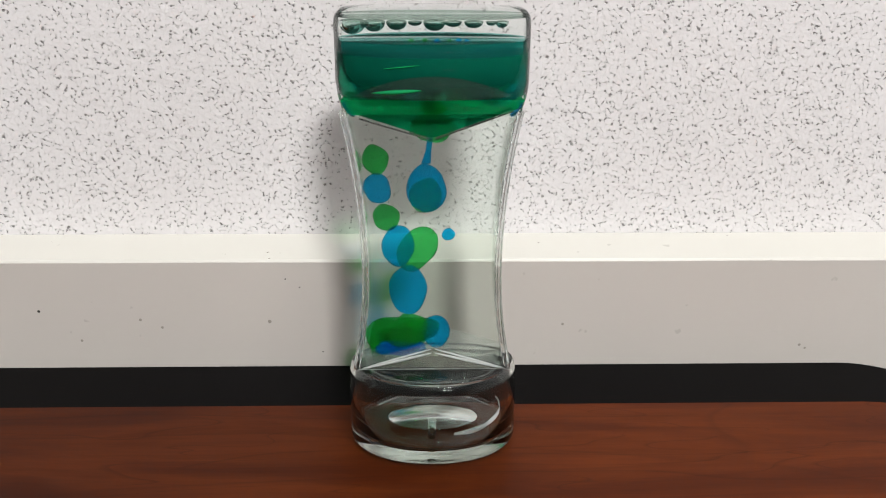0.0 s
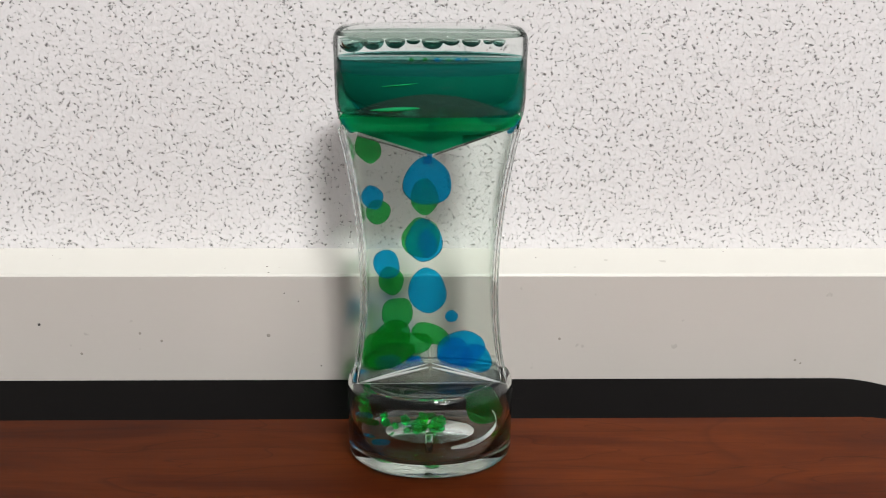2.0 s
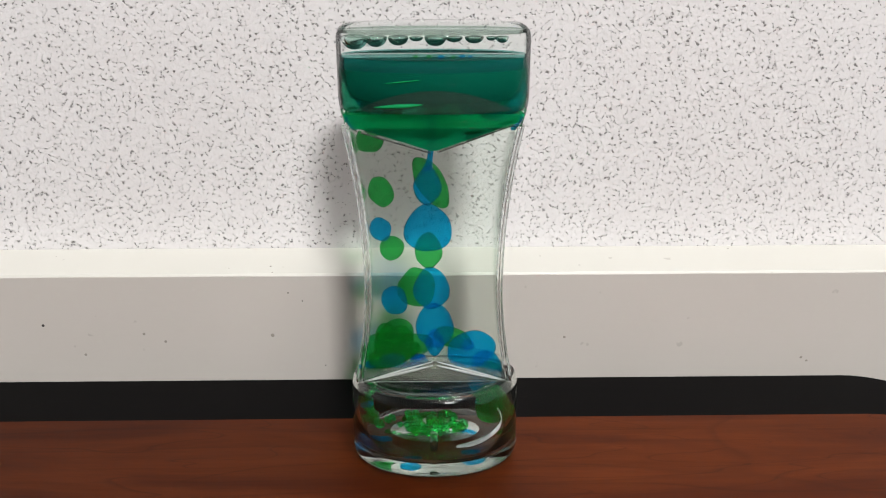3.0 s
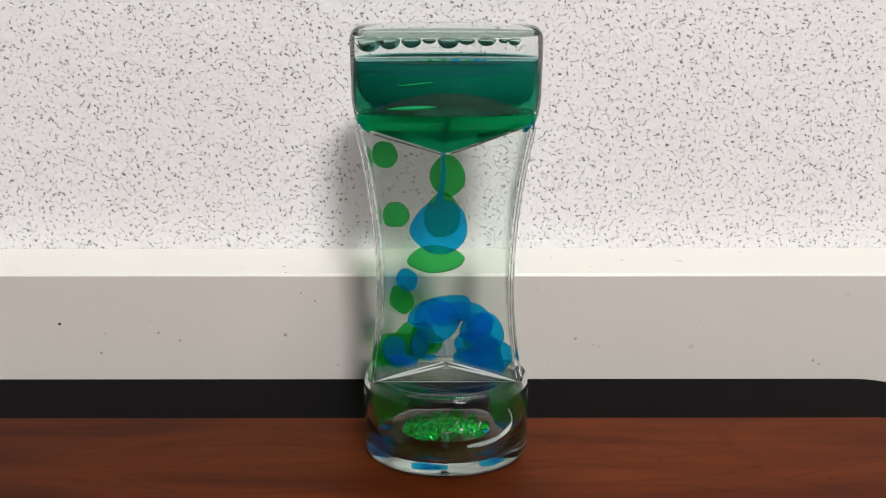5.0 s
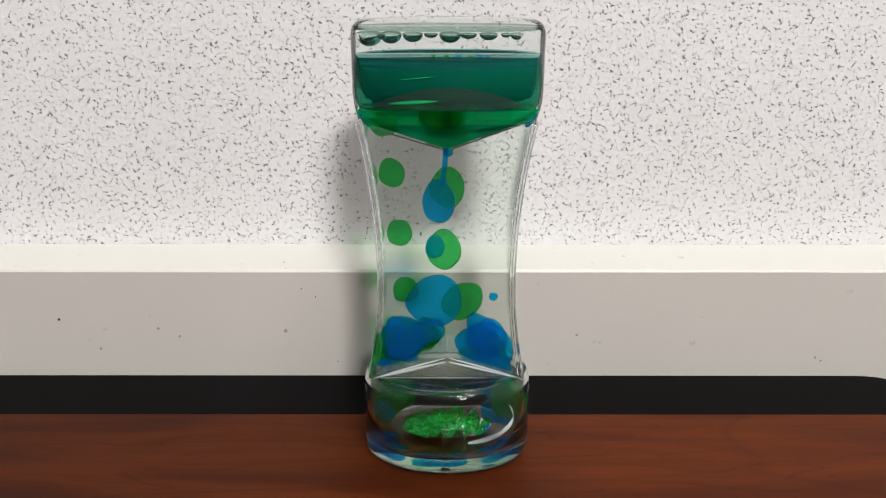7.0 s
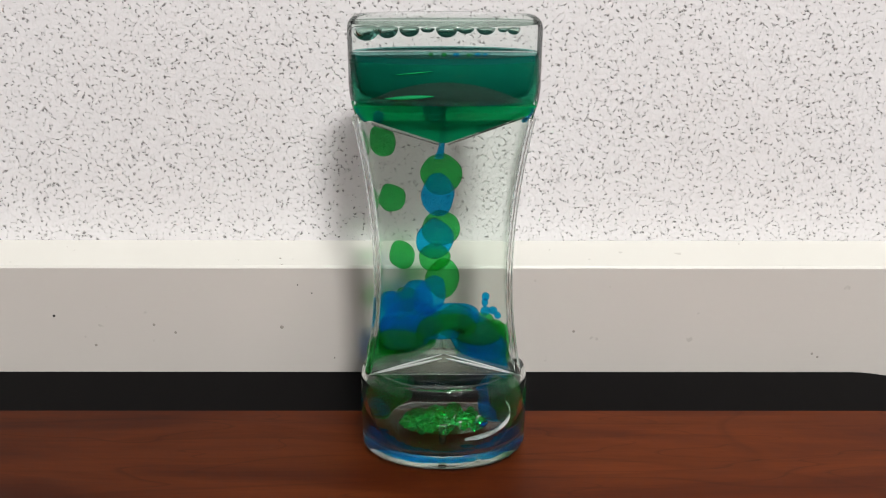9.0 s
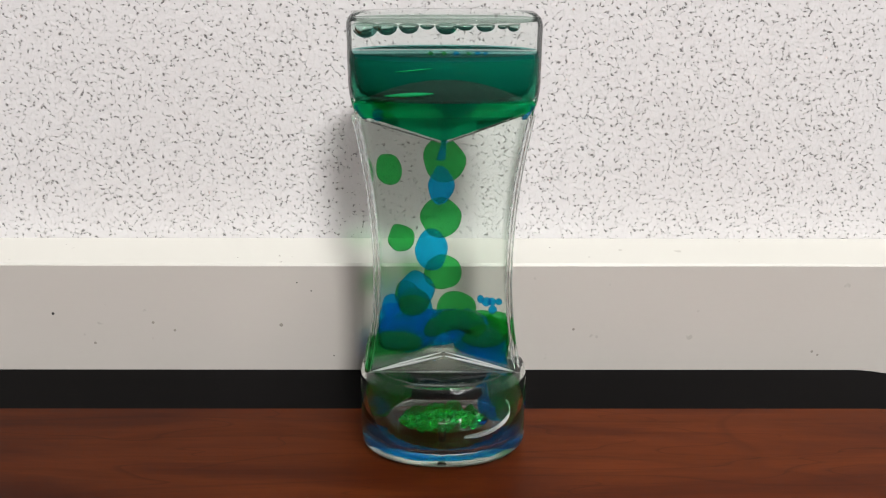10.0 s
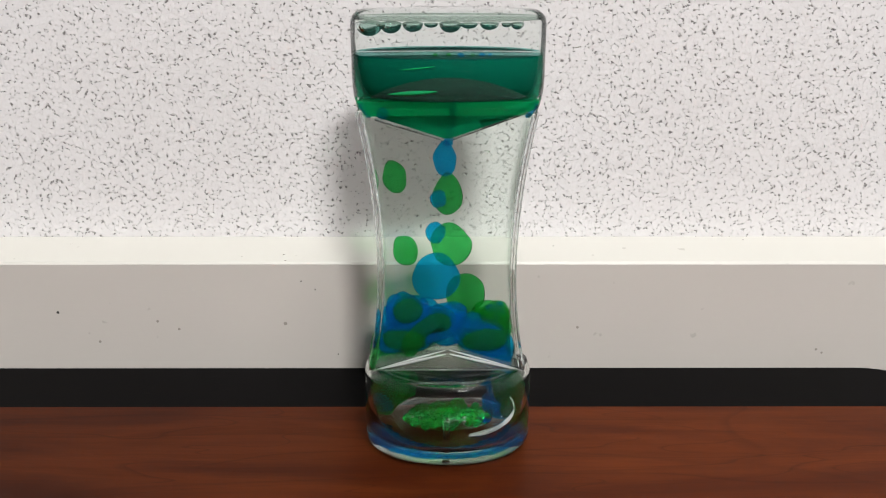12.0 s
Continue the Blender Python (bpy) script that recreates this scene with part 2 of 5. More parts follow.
tagged(part("ceiling", box((X0, Y0, CEIL), (X1, PANEL_Y, CEIL + 0.1)), ROOM, smooth=False), "plain pale ceiling", "ceiling", kind="structure")


def rail_profile(x):
    return [(x, BOARD_Y, -0.16), (x, BOARD_Y, BOARD_TOP - 0.0001), (x, BOARD_Y + 0.0001, BOARD_TOP), (x, PANEL_Y, BOARD_TOP), (x, PANEL_Y, -0.16)]


def ledge_profile(x):
    return [(x, BOARD_Y + 0.0001, BOARD_TOP + 0.0001), (x, BOARD_Y + 0.0008, BOARD_TOP + 0.0010), (x, PANEL_Y, LEDGE_TOP), (x, PANEL_Y, BOARD_TOP + 0.0002)]


rail = tagged(part("wall_rail", loft([rail_profile(X0), rail_profile(X1)]), GREY, smooth=False), "grey painted wall rail board with small flecks", "rail", kind="structure")
ledge = tagged(part("ledge_trim", loft([ledge_profile(X0), ledge_profile(X1)]), CREAM, smooth=False), "cream white sloping ledge along the rail top", "trim", kind="structure")


def fleck(name, x, y, z, r, material, parent, squash=1.0):
    bm = bmesh.new()
    bmesh.ops.create_icosphere(bm, subdivisions=2, radius=r)
    for v in bm.verts:
        v.co.y *= 0.12
        v.co.z *= squash
        v.co += Vector((x, y, z))
    return part(name, bm, material, parent)


for x, z, r, dark in ((-0.1568, 0.0226, 0.0006, 1), (-0.1170, 0.0187, 0.0006, 0), (-0.1086, 0.0153, 0.0006, 0), (-0.0653, 0.0177, 0.0008, 0), (-0.1415, 0.0097, 0.0006, 0),
                      (0.0533, 0.0159, 0.0006, 0), (0.028, 0.0215, 0.0005, 0), (-0.058, 0.036, 0.0003, 1), (-0.0525, 0.0325, 0.0003, 1), (-0.0445, 0.004, 0.0003, 1),
                      (0.152, 0.006, 0.0006, 0), (0.1545, 0.0045, 0.0005, 0)):
    fleck("paint_fleck", x, BOARD_Y, z, r, DOT if dark else DOT_PALE, rail)
for x, y, r in ((-0.064, 0.0535, 0.0005), (-0.0655, 0.0585, 0.0005), (-0.082, 0.057, 0.0003), (-0.155, 0.068, 0.0003), (0.044, 0.066, 0.0004), (0.124, 0.0715, 0.0004)):
    fleck("paint_fleck", x, y, BOARD_TOP + 0.001 + (y - BOARD_Y) * 0.158, r, DOT_PALE, ledge, 0.3)


def ceiling_light(x, y):
    lamp = tagged(empty("ceiling_light", pose(x, y, CEIL)), "square white ceiling light panel, switched on", "lamp", "ceiling lights")
    bm = box((-0.31, -0.31, -0.03), (0.31, 0.31, -0.001), 0.003)
    part("housing", bm, plain_material("white_metal", (0.75, 0.75, 0.74), 0.4), lamp, smooth=False)
    return lamp


ceiling_light(0.58, -2.40)
ceiling_light(0.35, -0.70)


# ---- desk ----
def rounded_outline(x0, x1, y0, y1, r, steps=10):
    pts = []
    for cx, cy, a0 in ((x1 - r, y1 - r, 0), (x0 + r, y1 - r, 90), (x0 + r, y0 + r, 180), (x1 - r, y0 + r, 270)):
        for i in range(steps + 1):
            a = radians(a0 + 90 * i / steps)
            pts.append((cx + r * math.cos(a), cy + r * math.sin(a)))
    return pts


desk = tagged(empty("desk", pose(0, 0, FLOOR)), "reddish brown wooden desk with black rounded edging against the wall", "desk")
up = -FLOOR
part("edging", slab(rounded_outline(-0.95, 0.197, -0.62, 0.0485, 0.030), up - 0.032, up - 0.0006, 0.004), RUBBER, desk, "soft black edge band")
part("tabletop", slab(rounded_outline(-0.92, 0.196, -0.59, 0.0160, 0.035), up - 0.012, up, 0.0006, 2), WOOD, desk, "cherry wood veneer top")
for x in (-0.88, 0.12):
    for y in (-0.55, -0.03):
        part("leg", box((x - 0.025, y - 0.025, 0), (x + 0.025, y + 0.025, up - 0.032), 0.004), STEEL, desk)

# ---- liquid timer ----
TOP, MID = 0.14, 0.07
timer = tagged(empty("liquid_timer"), "clear acrylic liquid motion timer with green and blue oil", "liquid timer")


def half_width(z):
    """Half the width of the waist, narrowest below its middle."""
    f = (z - 0.063) / (0.0476 if z > 0.063 else 0.039)
    return 0.0223 + (0.0052 if z > 0.063 else 0.0047) * f * f


AXIS = -0.0003


def oval(a, b, z, n=72, power=2.2):
    ring = []
    for i in range(n):
        t = 2 * math.pi * i / n
        c, s = math.cos(t), math.sin(t)
        ring.append((a * math.copysign(abs(c) ** (2 / power), c), b * math.copysign(abs(s) ** (2 / power), s), z))
    return ring


def deep_oval(a, front, back, z):
    """An oval with its own depth before and behind its middle."""
    return [(x, y * (front if y < 0 else back), z) for x, y, z in oval(a, 1.0, z)]


def back_depth(b, z):
    """The base's back slopes in towards the waist above half its height."""
    return b - (b - 0.0098) * min(1.0, max(0.0, (z - 0.012) / 0.0155))


CAP_A, CAP_B, LID = 0.0290, 0.0238, 0.1418
SHOULDER = [(0.0272, 0.0104, 0.0294), (0.0276, 0.0126, 0.0276), (0.0281, 0.0158, 0.0258), (0.0285, 0.0192, 0.0240), (0.0288, 0.0220, 0.0218), (CAP_A, CAP_B, 0.0190)]
FOOT = [(0.0268, 0.0218, 0.0280), (0.0276, 0.0227, 0.0276), (0.0283, 0.0233, 0.0262), (0.0288, 0.0236, 0.0240), (CAP_A, CAP_B, 0.0205), (CAP_A, CAP_B, 0.0120)]


def end_rings(r):
    """Half widths, half depths and distances from the flat end, over its rounded edge."""
    return [(CAP_A - r + r * math.cos(radians(15 * i)), CAP_B - r + r * math.cos(radians(15 * i)), r - r * math.sin(radians(15 * i))) for i in range(7)]


LOWER = [(a * 0.973, b * 0.98, z + 0.0004) for a, b, z in FOOT + end_rings(0.0016)]
part("top_cap", loft([oval(a, b, TOP - z) for a, b, z in SHOULDER] + [oval(a, b, LID - z) for a, b, z in end_rings(0.0042)]), CAP, timer, "clear acrylic rounded top cap")


def cup(rings, inner):
    """A closed vessel: an outer skin with a hollow inside it."""
    bm = loft(rings)
    bmesh.ops.recalc_face_normals(bm, faces=bm.faces)
    rows = [[bm.verts.new(p) for p in ring] for ring in inner]
    n = len(rows[0])
    hollow = [bm.faces.new(rows[0]), bm.faces.new(rows[-1])]
    for a, b in zip(rows, rows[1:]):
        hollow += [bm.faces.new((a[i], a[(i + 1) % n], b[(i + 1) % n], b[i])) for i in range(n)]
    bmesh.ops.recalc_face_normals(bm, faces=hollow)
    bmesh.ops.reverse_faces(bm, faces=hollow)
    return bm


HOLLOW = [(0.0225, 0.0180, 0.0040), (0.0246, 0.0198, 0.0045), (0.0257, 0.0209, 0.0064), (0.0262, 0.0214, 0.0150), (0.0262, 0.0214, 0.0240), (0.0256, 0.0208, 0.0264), (0.0244, 0.0196, 0.0274)]
part("base_chamber", cup([deep_oval(a, b, back_depth(b, z), z) for a, b, z in LOWER], [deep_oval(a, b, back_depth(b, z) - 0.0012, z) for a, b, z in HOLLOW]), GLASS, timer, "clear acrylic base chamber", outward=False)


def hoop(a, b, z, r):
    """A round bead along an oval."""
    rings = []
    for i in range(73):
        t = 2 * math.pi * i / 72
        rings.append([((a + r * math.cos(k)) * math.cos(t), (b + r * math.cos(k)) * math.sin(t), z + r * math.sin(k)) for k in [math.pi * j / 4 for j in range(8)]])
    return loft(rings, False)


def rib(points, r):
    """A tapering bead through points."""
    rings, n = [], 40
    for i in range(n + 1):
        f = i / n * (len(points) - 1)
        k = min(int(f), len(points) - 2)
        p = Vector(points[k]).lerp(Vector(points[k + 1]), f - k)
        w = r * (0.25 + 0.75 * math.sin(math.pi * min(1.0, 0.05 + i / n)))
        rings.append([(p.x, p.y + w * math.cos(a * math.pi / 3), p.z + w * math.sin(a * math.pi / 3)) for a in range(6)])
    return loft(rings)


# White bead added in the base where a lamp's curved highlight falls.
arc = [(0.0215 * math.cos(radians(a)), -0.0165 + 0.003 * math.sin(radians(a)), 0.0180 + 0.0085 * math.sin(radians(a))) for a in range(-72, 25, 6)]
part("highlight_arc", rib(arc, 0.0013), PALE_BEAD, timer, "white bead standing in for a curved highlight in the base")


def lens(cx, cy, cz, a, b, up, down):
    """A lens with a sharp rim."""
    bm = bmesh.new()
    bmesh.ops.create_uvsphere(bm, u_segments=40, v_segments=18, radius=1.0)
    for v in bm.verts:
        r = math.hypot(v.co.x, v.co.y)
        side = up if v.co.z > 0 else down
        v.co = Vector((cx + v.co.x * a, cy + v.co.y * b, cz + math.copysign((1 - r * r) * side, v.co.z)))
    return bm


part("base_dome", lens(0, -0.002, 0.0062, 0.0155, 0.0098, 0.0022, 0.0016), LENS, timer, "clear lens in the floor of the base")
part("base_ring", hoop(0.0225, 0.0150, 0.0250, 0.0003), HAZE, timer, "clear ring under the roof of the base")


def side_wall(sign):
    rings = []
    for i in range(33):
        z = 0.0281 + (0.1118 - 0.0281) * i / 32
        w = half_width(z)
        ring = []
        for x, y in ((-0.0022, -0.0096), (-0.0014, -0.0098), (-0.0005, -0.0090), (-0.0001, -0.0068), (0, 0), (-0.0001, 0.0068), (-0.0005, 0.0090), (-0.0014, 0.0098), (-0.0022, 0.0096),
                     (-0.0024, 0.006), (-0.0025, 0), (-0.0024, -0.006)):
            ring.append((sign * (w + x) + AXIS, y, z))
        rings.append(ring)
    return loft(rings)


part("side_wall", side_wall(-1), GLASS, timer, "curved clear acrylic side")
part("side_wall", side_wall(1), GLASS, timer, "curved clear acrylic side")

zs = [0.0282 + (0.1136 - 0.0282) * i / 24 for i in range(25)]
outline = [(half_width(z) - 0.0027 + AXIS, z) for z in zs] + [(-half_width(z) + 0.0027 + AXIS, z) for z in reversed(zs)]
part("chamber", extrude_y(outline, -0.0093, 0.0093), CLEAR, timer, "clear liquid-filled flat waist", smooth=False)


def sheet(x0, z0, x1, z1, thick, y0, y1):
    outline = [(x0, z0), (x1, z1), (x1, z1 + thick), (x0, z0 + thick)]
    return extrude_y(outline, y0, y1, 0.0002)


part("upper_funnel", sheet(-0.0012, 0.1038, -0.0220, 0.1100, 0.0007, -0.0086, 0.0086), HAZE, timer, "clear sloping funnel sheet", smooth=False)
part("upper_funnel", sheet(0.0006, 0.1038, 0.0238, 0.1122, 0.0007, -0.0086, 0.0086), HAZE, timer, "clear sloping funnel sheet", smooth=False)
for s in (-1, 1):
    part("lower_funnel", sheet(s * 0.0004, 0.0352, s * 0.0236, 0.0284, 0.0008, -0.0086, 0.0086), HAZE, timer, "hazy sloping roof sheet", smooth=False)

part("roof_face", extrude_y([(-0.0230, 0.0283), (0, 0.0349), (0.0230, 0.0283)], -0.0090, -0.0087), FACE, timer, "cloudy face below the sloping sheets", smooth=False)

for s in (-1, 1):
    for drop, r in ((0.0, 0.00040), (0.0014, 0.00055)):
        part("sheet_edge", rib([(s * 0.0006, -0.0092, 0.0352 - drop), (s * 0.0232, -0.0092, 0.0284 - drop * 0.2)], r), PALE_BEAD, timer, "pale moulded edge of the sloping sheet")
part("roof_edge", rib([(-0.0245, -0.0097, 0.0281), (0.0245, -0.0097, 0.0281)], 0.00035), PALE_BEAD, timer, "pale moulded edge along the base roof")
# Pale hoops added in place of the streaks of light in the floor.
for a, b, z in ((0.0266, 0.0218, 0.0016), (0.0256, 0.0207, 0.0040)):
    part("floor_streak", hoop(a, b, z, 0.00018), HAZE, timer, "pale hoop standing in for a light streak in the base floor")

# reservoir of oil above the funnel
outline = [(-0.0270, 0.1156), (-0.0264, 0.1138), (-0.0244, 0.1112), (0.0222, 0.1116), (0.0254, 0.1134), (0.0270, 0.1156)]
part("oil_in_funnel", extrude_y(outline, -0.0084, 0.0084), GREEN_BAND, timer, "bright green oil above the funnel", smooth=False)
outline = [(-0.0216, 0.11115), (-0.0012, 0.1047), (0.0007, 0.1047), (0.0206, 0.11155)]
part("oil_in_nozzle", extrude_y(outline, -0.0084, 0.0084), GREEN_DEEP, timer, "deep green oil draining to the nozzle", smooth=False)
for s in (-1, 1):
    outline = [(s * 0.0266, 0.1150), (s * 0.0262, 0.1136), (s * 0.0242, 0.1110), (s * 0.0232, 0.1108), (s * 0.0237, 0.1114), (s * 0.0254, 0.1138), (s * 0.0257, 0.1150)]
    part("oil_rim", extrude_y(outline, -0.0085, -0.0045), BLUE_RIM, timer, "blue oil caught at the funnel corner", smooth=False)
LEVEL = 0.1298
rings = [oval(0.0273, 0.0100, 0.1157), oval(0.0277, 0.0140, 0.1164), oval(0.0280, 0.0176, 0.1176), oval(0.0282, 0.0206, 0.1192), oval(0.0283, 0.0224, 0.1215), oval(0.0283, 0.0224, LEVEL - 0.0010)]
part("oil_reservoir", loft(rings), GREEN_POOL, timer, "dark green oil filling the top chamber", smooth=True)
oil_top = part("oil_core", loft([oval(0.0236, 0.0150, 0.1198), oval(0.0256, 0.0185, 0.1206), oval(0.0268, 0.0205, 0.1235), oval(0.0276, 0.0214, 0.1280), oval(0.0279, 0.0220, LEVEL + 0.0027)]), DARK_POOL, timer, "dark teal sinking depth of the oil")
oil_film = part("oil_surface", loft([oval(0.0281, 0.0222, LEVEL + 0.0028), oval(0.0281, 0.0222, LEVEL + 0.0031)]), FILM, timer, "thin pale film on the green oil")


def ledge_sheet():
    """A thin curved sheet with a straight foot and an arched top, along the front of the oil."""
    front, back = [], []
    for i in range(33):
        x = -0.0222 + 0.0444 * i / 32
        y = -0.0224 * (1 - (abs(x) / 0.0285) ** 2.2) ** (1 / 2.2) - 0.0003
        top = 0.1182 + 0.0060 * (1 - (x / 0.0222) ** 2)
        front.append(((x, y, 0.1177), (x, y, top)))
        back.append(((x, y + 0.0002, 0.1177), (x, y + 0.0002, top)))
    return loft([[f[0], f[1], b[1], b[0]] for f, b in zip(front, back)])


part("chamber_ledge", ledge_sheet(), LEDGE, timer, "grey ledge showing through the green oil")


def caustic_lens(x0, x1, z, h):
    """A thin curved lens along the chamber front, standing in for a caustic."""
    rings = []
    for i in range(25):
        f = i / 24
        x = x0 + (x1 - x0) * f
        y = -0.0226 * (1 - (abs(x) / 0.0286) ** 2.2) ** (1 / 2.2) - 0.0001
        k = max(0.04, math.sin(math.pi * f) ** 0.7) * h
        rise = z + 0.0012 * f
        rings.append([(x, y, rise - k), (x, y - 0.0001, rise), (x, y, rise + k), (x, y + 0.0001, rise)])
    return loft(rings)


# Bright green lenses paint the light's caustic streaks onto the oil.
part("oil_caustic", caustic_lens(-0.0172, -0.0030, 0.1192, 0.0007), GREEN_CAUSTIC, timer, "bright green lens standing in for a caustic in the oil")
part("oil_caustic", caustic_lens(-0.0140, -0.0035, 0.1260, 0.00018), GREEN_CAUSTIC, timer, "bright green lens standing in for a caustic in the oil")
# The plate's grey green tint paints in the oil's reflection under the lid.
part("lid_plate", loft([oval(0.0279, 0.0228, 0.1390), oval(0.0281, 0.0230, 0.1393), oval(0.0281, 0.0230, 0.1397)]), LID_FILM, timer, "clear lid plate tinted like the oil mirrored in it")


def bubble(x, y, z, r, flat):
    bm = bmesh.new()
    bmesh.ops.create_uvsphere(bm, u_segments=20, v_segments=12, radius=r)
    for v in bm.verts:
        v.co.z *= flat * 1.25 if v.co.z < 0 else flat * 0.3
        v.co += Vector((x, y, z))
    return part("air_bubble", bm, AIR, timer)


for x, r, flat in ((-0.0226, 0.0034, 0.62), (-0.0165, 0.0028, 0.6), (-0.0102, 0.0026, 0.55), (-0.0050, 0.0018, 0.4), (0.0005, 0.0028, 0.55), (0.0058, 0.0022, 0.4), (0.0116, 0.0024, 0.45), (0.0165, 0.0013, 0.5), (0.0196, 0.0017, 0.6)):
    bubble(x, -0.0105, 0.1380, r * 1.15, flat * 1.15)
bm = bmesh.new()
bmesh.ops.create_cone(bm, cap_ends=True, segments=16, radius1=0.0013, radius2=0.0013, depth=0.009)
for v in bm.verts:
    v.co += Vector((-0.0004, -0.012, 0.0062))
part("drain_tube", bm, AIR, timer)


# ---- oil drops ----
def drop_mesh(w, h, tear, seed, depth):
    """An oil drop, w wide and h high, with a slightly uneven skin; tear draws out its top."""
    rnd = random.Random(seed)
    off = Vector((rnd.random() * 9, rnd.random() * 9, rnd.random() * 9))
    bm = bmesh.new()
    bmesh.ops.create_uvsphere(bm, u_segments=28, v_segments=18, radius=1.0)
    for v in bm.verts:
        c = v.co.copy()
        k = 1.0 + 0.13 * noise.noise(c * 1.1 + off)
        pinch = 1.0 - tear * max(0.0, c.z) ** 1.3
        v.co = Vector((c.x * w / 2 * k * pinch, math.copysign(abs(c.y) ** 0.6, c.y) * depth * pinch, c.z * h / 2 * k * (1 + 0.25 * tear * max(0.0, c.z))))
    return bm


def oil_drop(colour, w, h, tear=0.0, seed=1):
    green = colour == "green"
    depth = min(0.0036, 0.42 * min(w, h))
    name = "oil_bead" if max(w, h) < 0.0062 else "oil_drop"
    ob = part(name, drop_mesh(w, h, tear, seed, depth), GREEN_OIL if green else BLUE_OIL)
    size = "tiny" if max(w, h) < 0.0062 else "large" if max(w, h) > 0.015 else "round"
    return tagged(ob, f"{size} translucent {colour} oil drop drifting inside the timer", "oil drop", "oil drops")


def smooth_outline(points, steps=6):
    """A closed smooth curve through a few points in x and z."""
    n, out = len(points), []
    for i in range(n):
        p0, p1, p2, p3 = (Vector(points[(i + k) % n]) for k in (-1, 0, 1, 2))
        for j in range(steps):
            f = j / steps
            out.append(0.5 * (2 * p1 + (p2 - p0) * f + (2 * p0 - 5 * p1 + 4 * p2 - p3) * f * f + (3 * p1 - p0 - 3 * p2 + p3) * f ** 3))
    return out


def oil_puddle(colour, points, depth, label):
    """A flat rounded piece of oil pressed between the faces of the waist; points in millimetres."""
    edge = [p * 0.001 for p in smooth_outline(points)]
    mid = sum(edge, Vector((0, 0))) / len(edge)
    rings = []
    for i in range(9):
        a = math.pi * i / 8
        y, shrink = -depth * math.cos(a), 0.80 + 0.20 * math.sin(a) ** 0.6
        rings.append([(mid.x + (p.x - mid.x) * shrink, y, mid.y + (p.y - mid.y) * shrink) for p in edge])
    ob = part("oil_puddle", loft(rings), GREEN_OIL if colour == "green" else BLUE_OIL)
    return tagged(ob, label, "oil puddle", "oil puddles")


def oil_glint(r, seed):
    """A small faceted bead standing in for a refracted glint of green oil."""
    rnd = random.Random(seed)
    bm = bmesh.new()
    bmesh.ops.create_icosphere(bm, subdivisions=2, radius=r)
    for v in bm.verts:
        v.co *= rnd.uniform(0.8, 1.15)
        v.co.x *= 1.3
    return tagged(part("oil_bead", bm, GREEN_GLASS, smooth=False), "tiny green bead standing in for a glint of oil in the base", "oil bead", "green oil beads")


def oil_strand(length):
    rings = []
    for i in range(15):
        f = i / 14
        r = 0.0006 + 0.0003 * abs(math.sin(5 * f + 0.6)) + (0.0008 * (1 - f / 0.12) if f < 0.12 else 0)
        x = 0.0028 * f + 0.0004 * math.sin(7 * f)
        rings.append([(x + r * math.cos(a * math.pi / 5), r * math.sin(a * math.pi / 5), length * f) for a in range(10)])
    return tagged(part("oil_strand", loft(rings), BLUE_OIL), "thin translucent blue strand of oil below the nozzle", "oil strand")


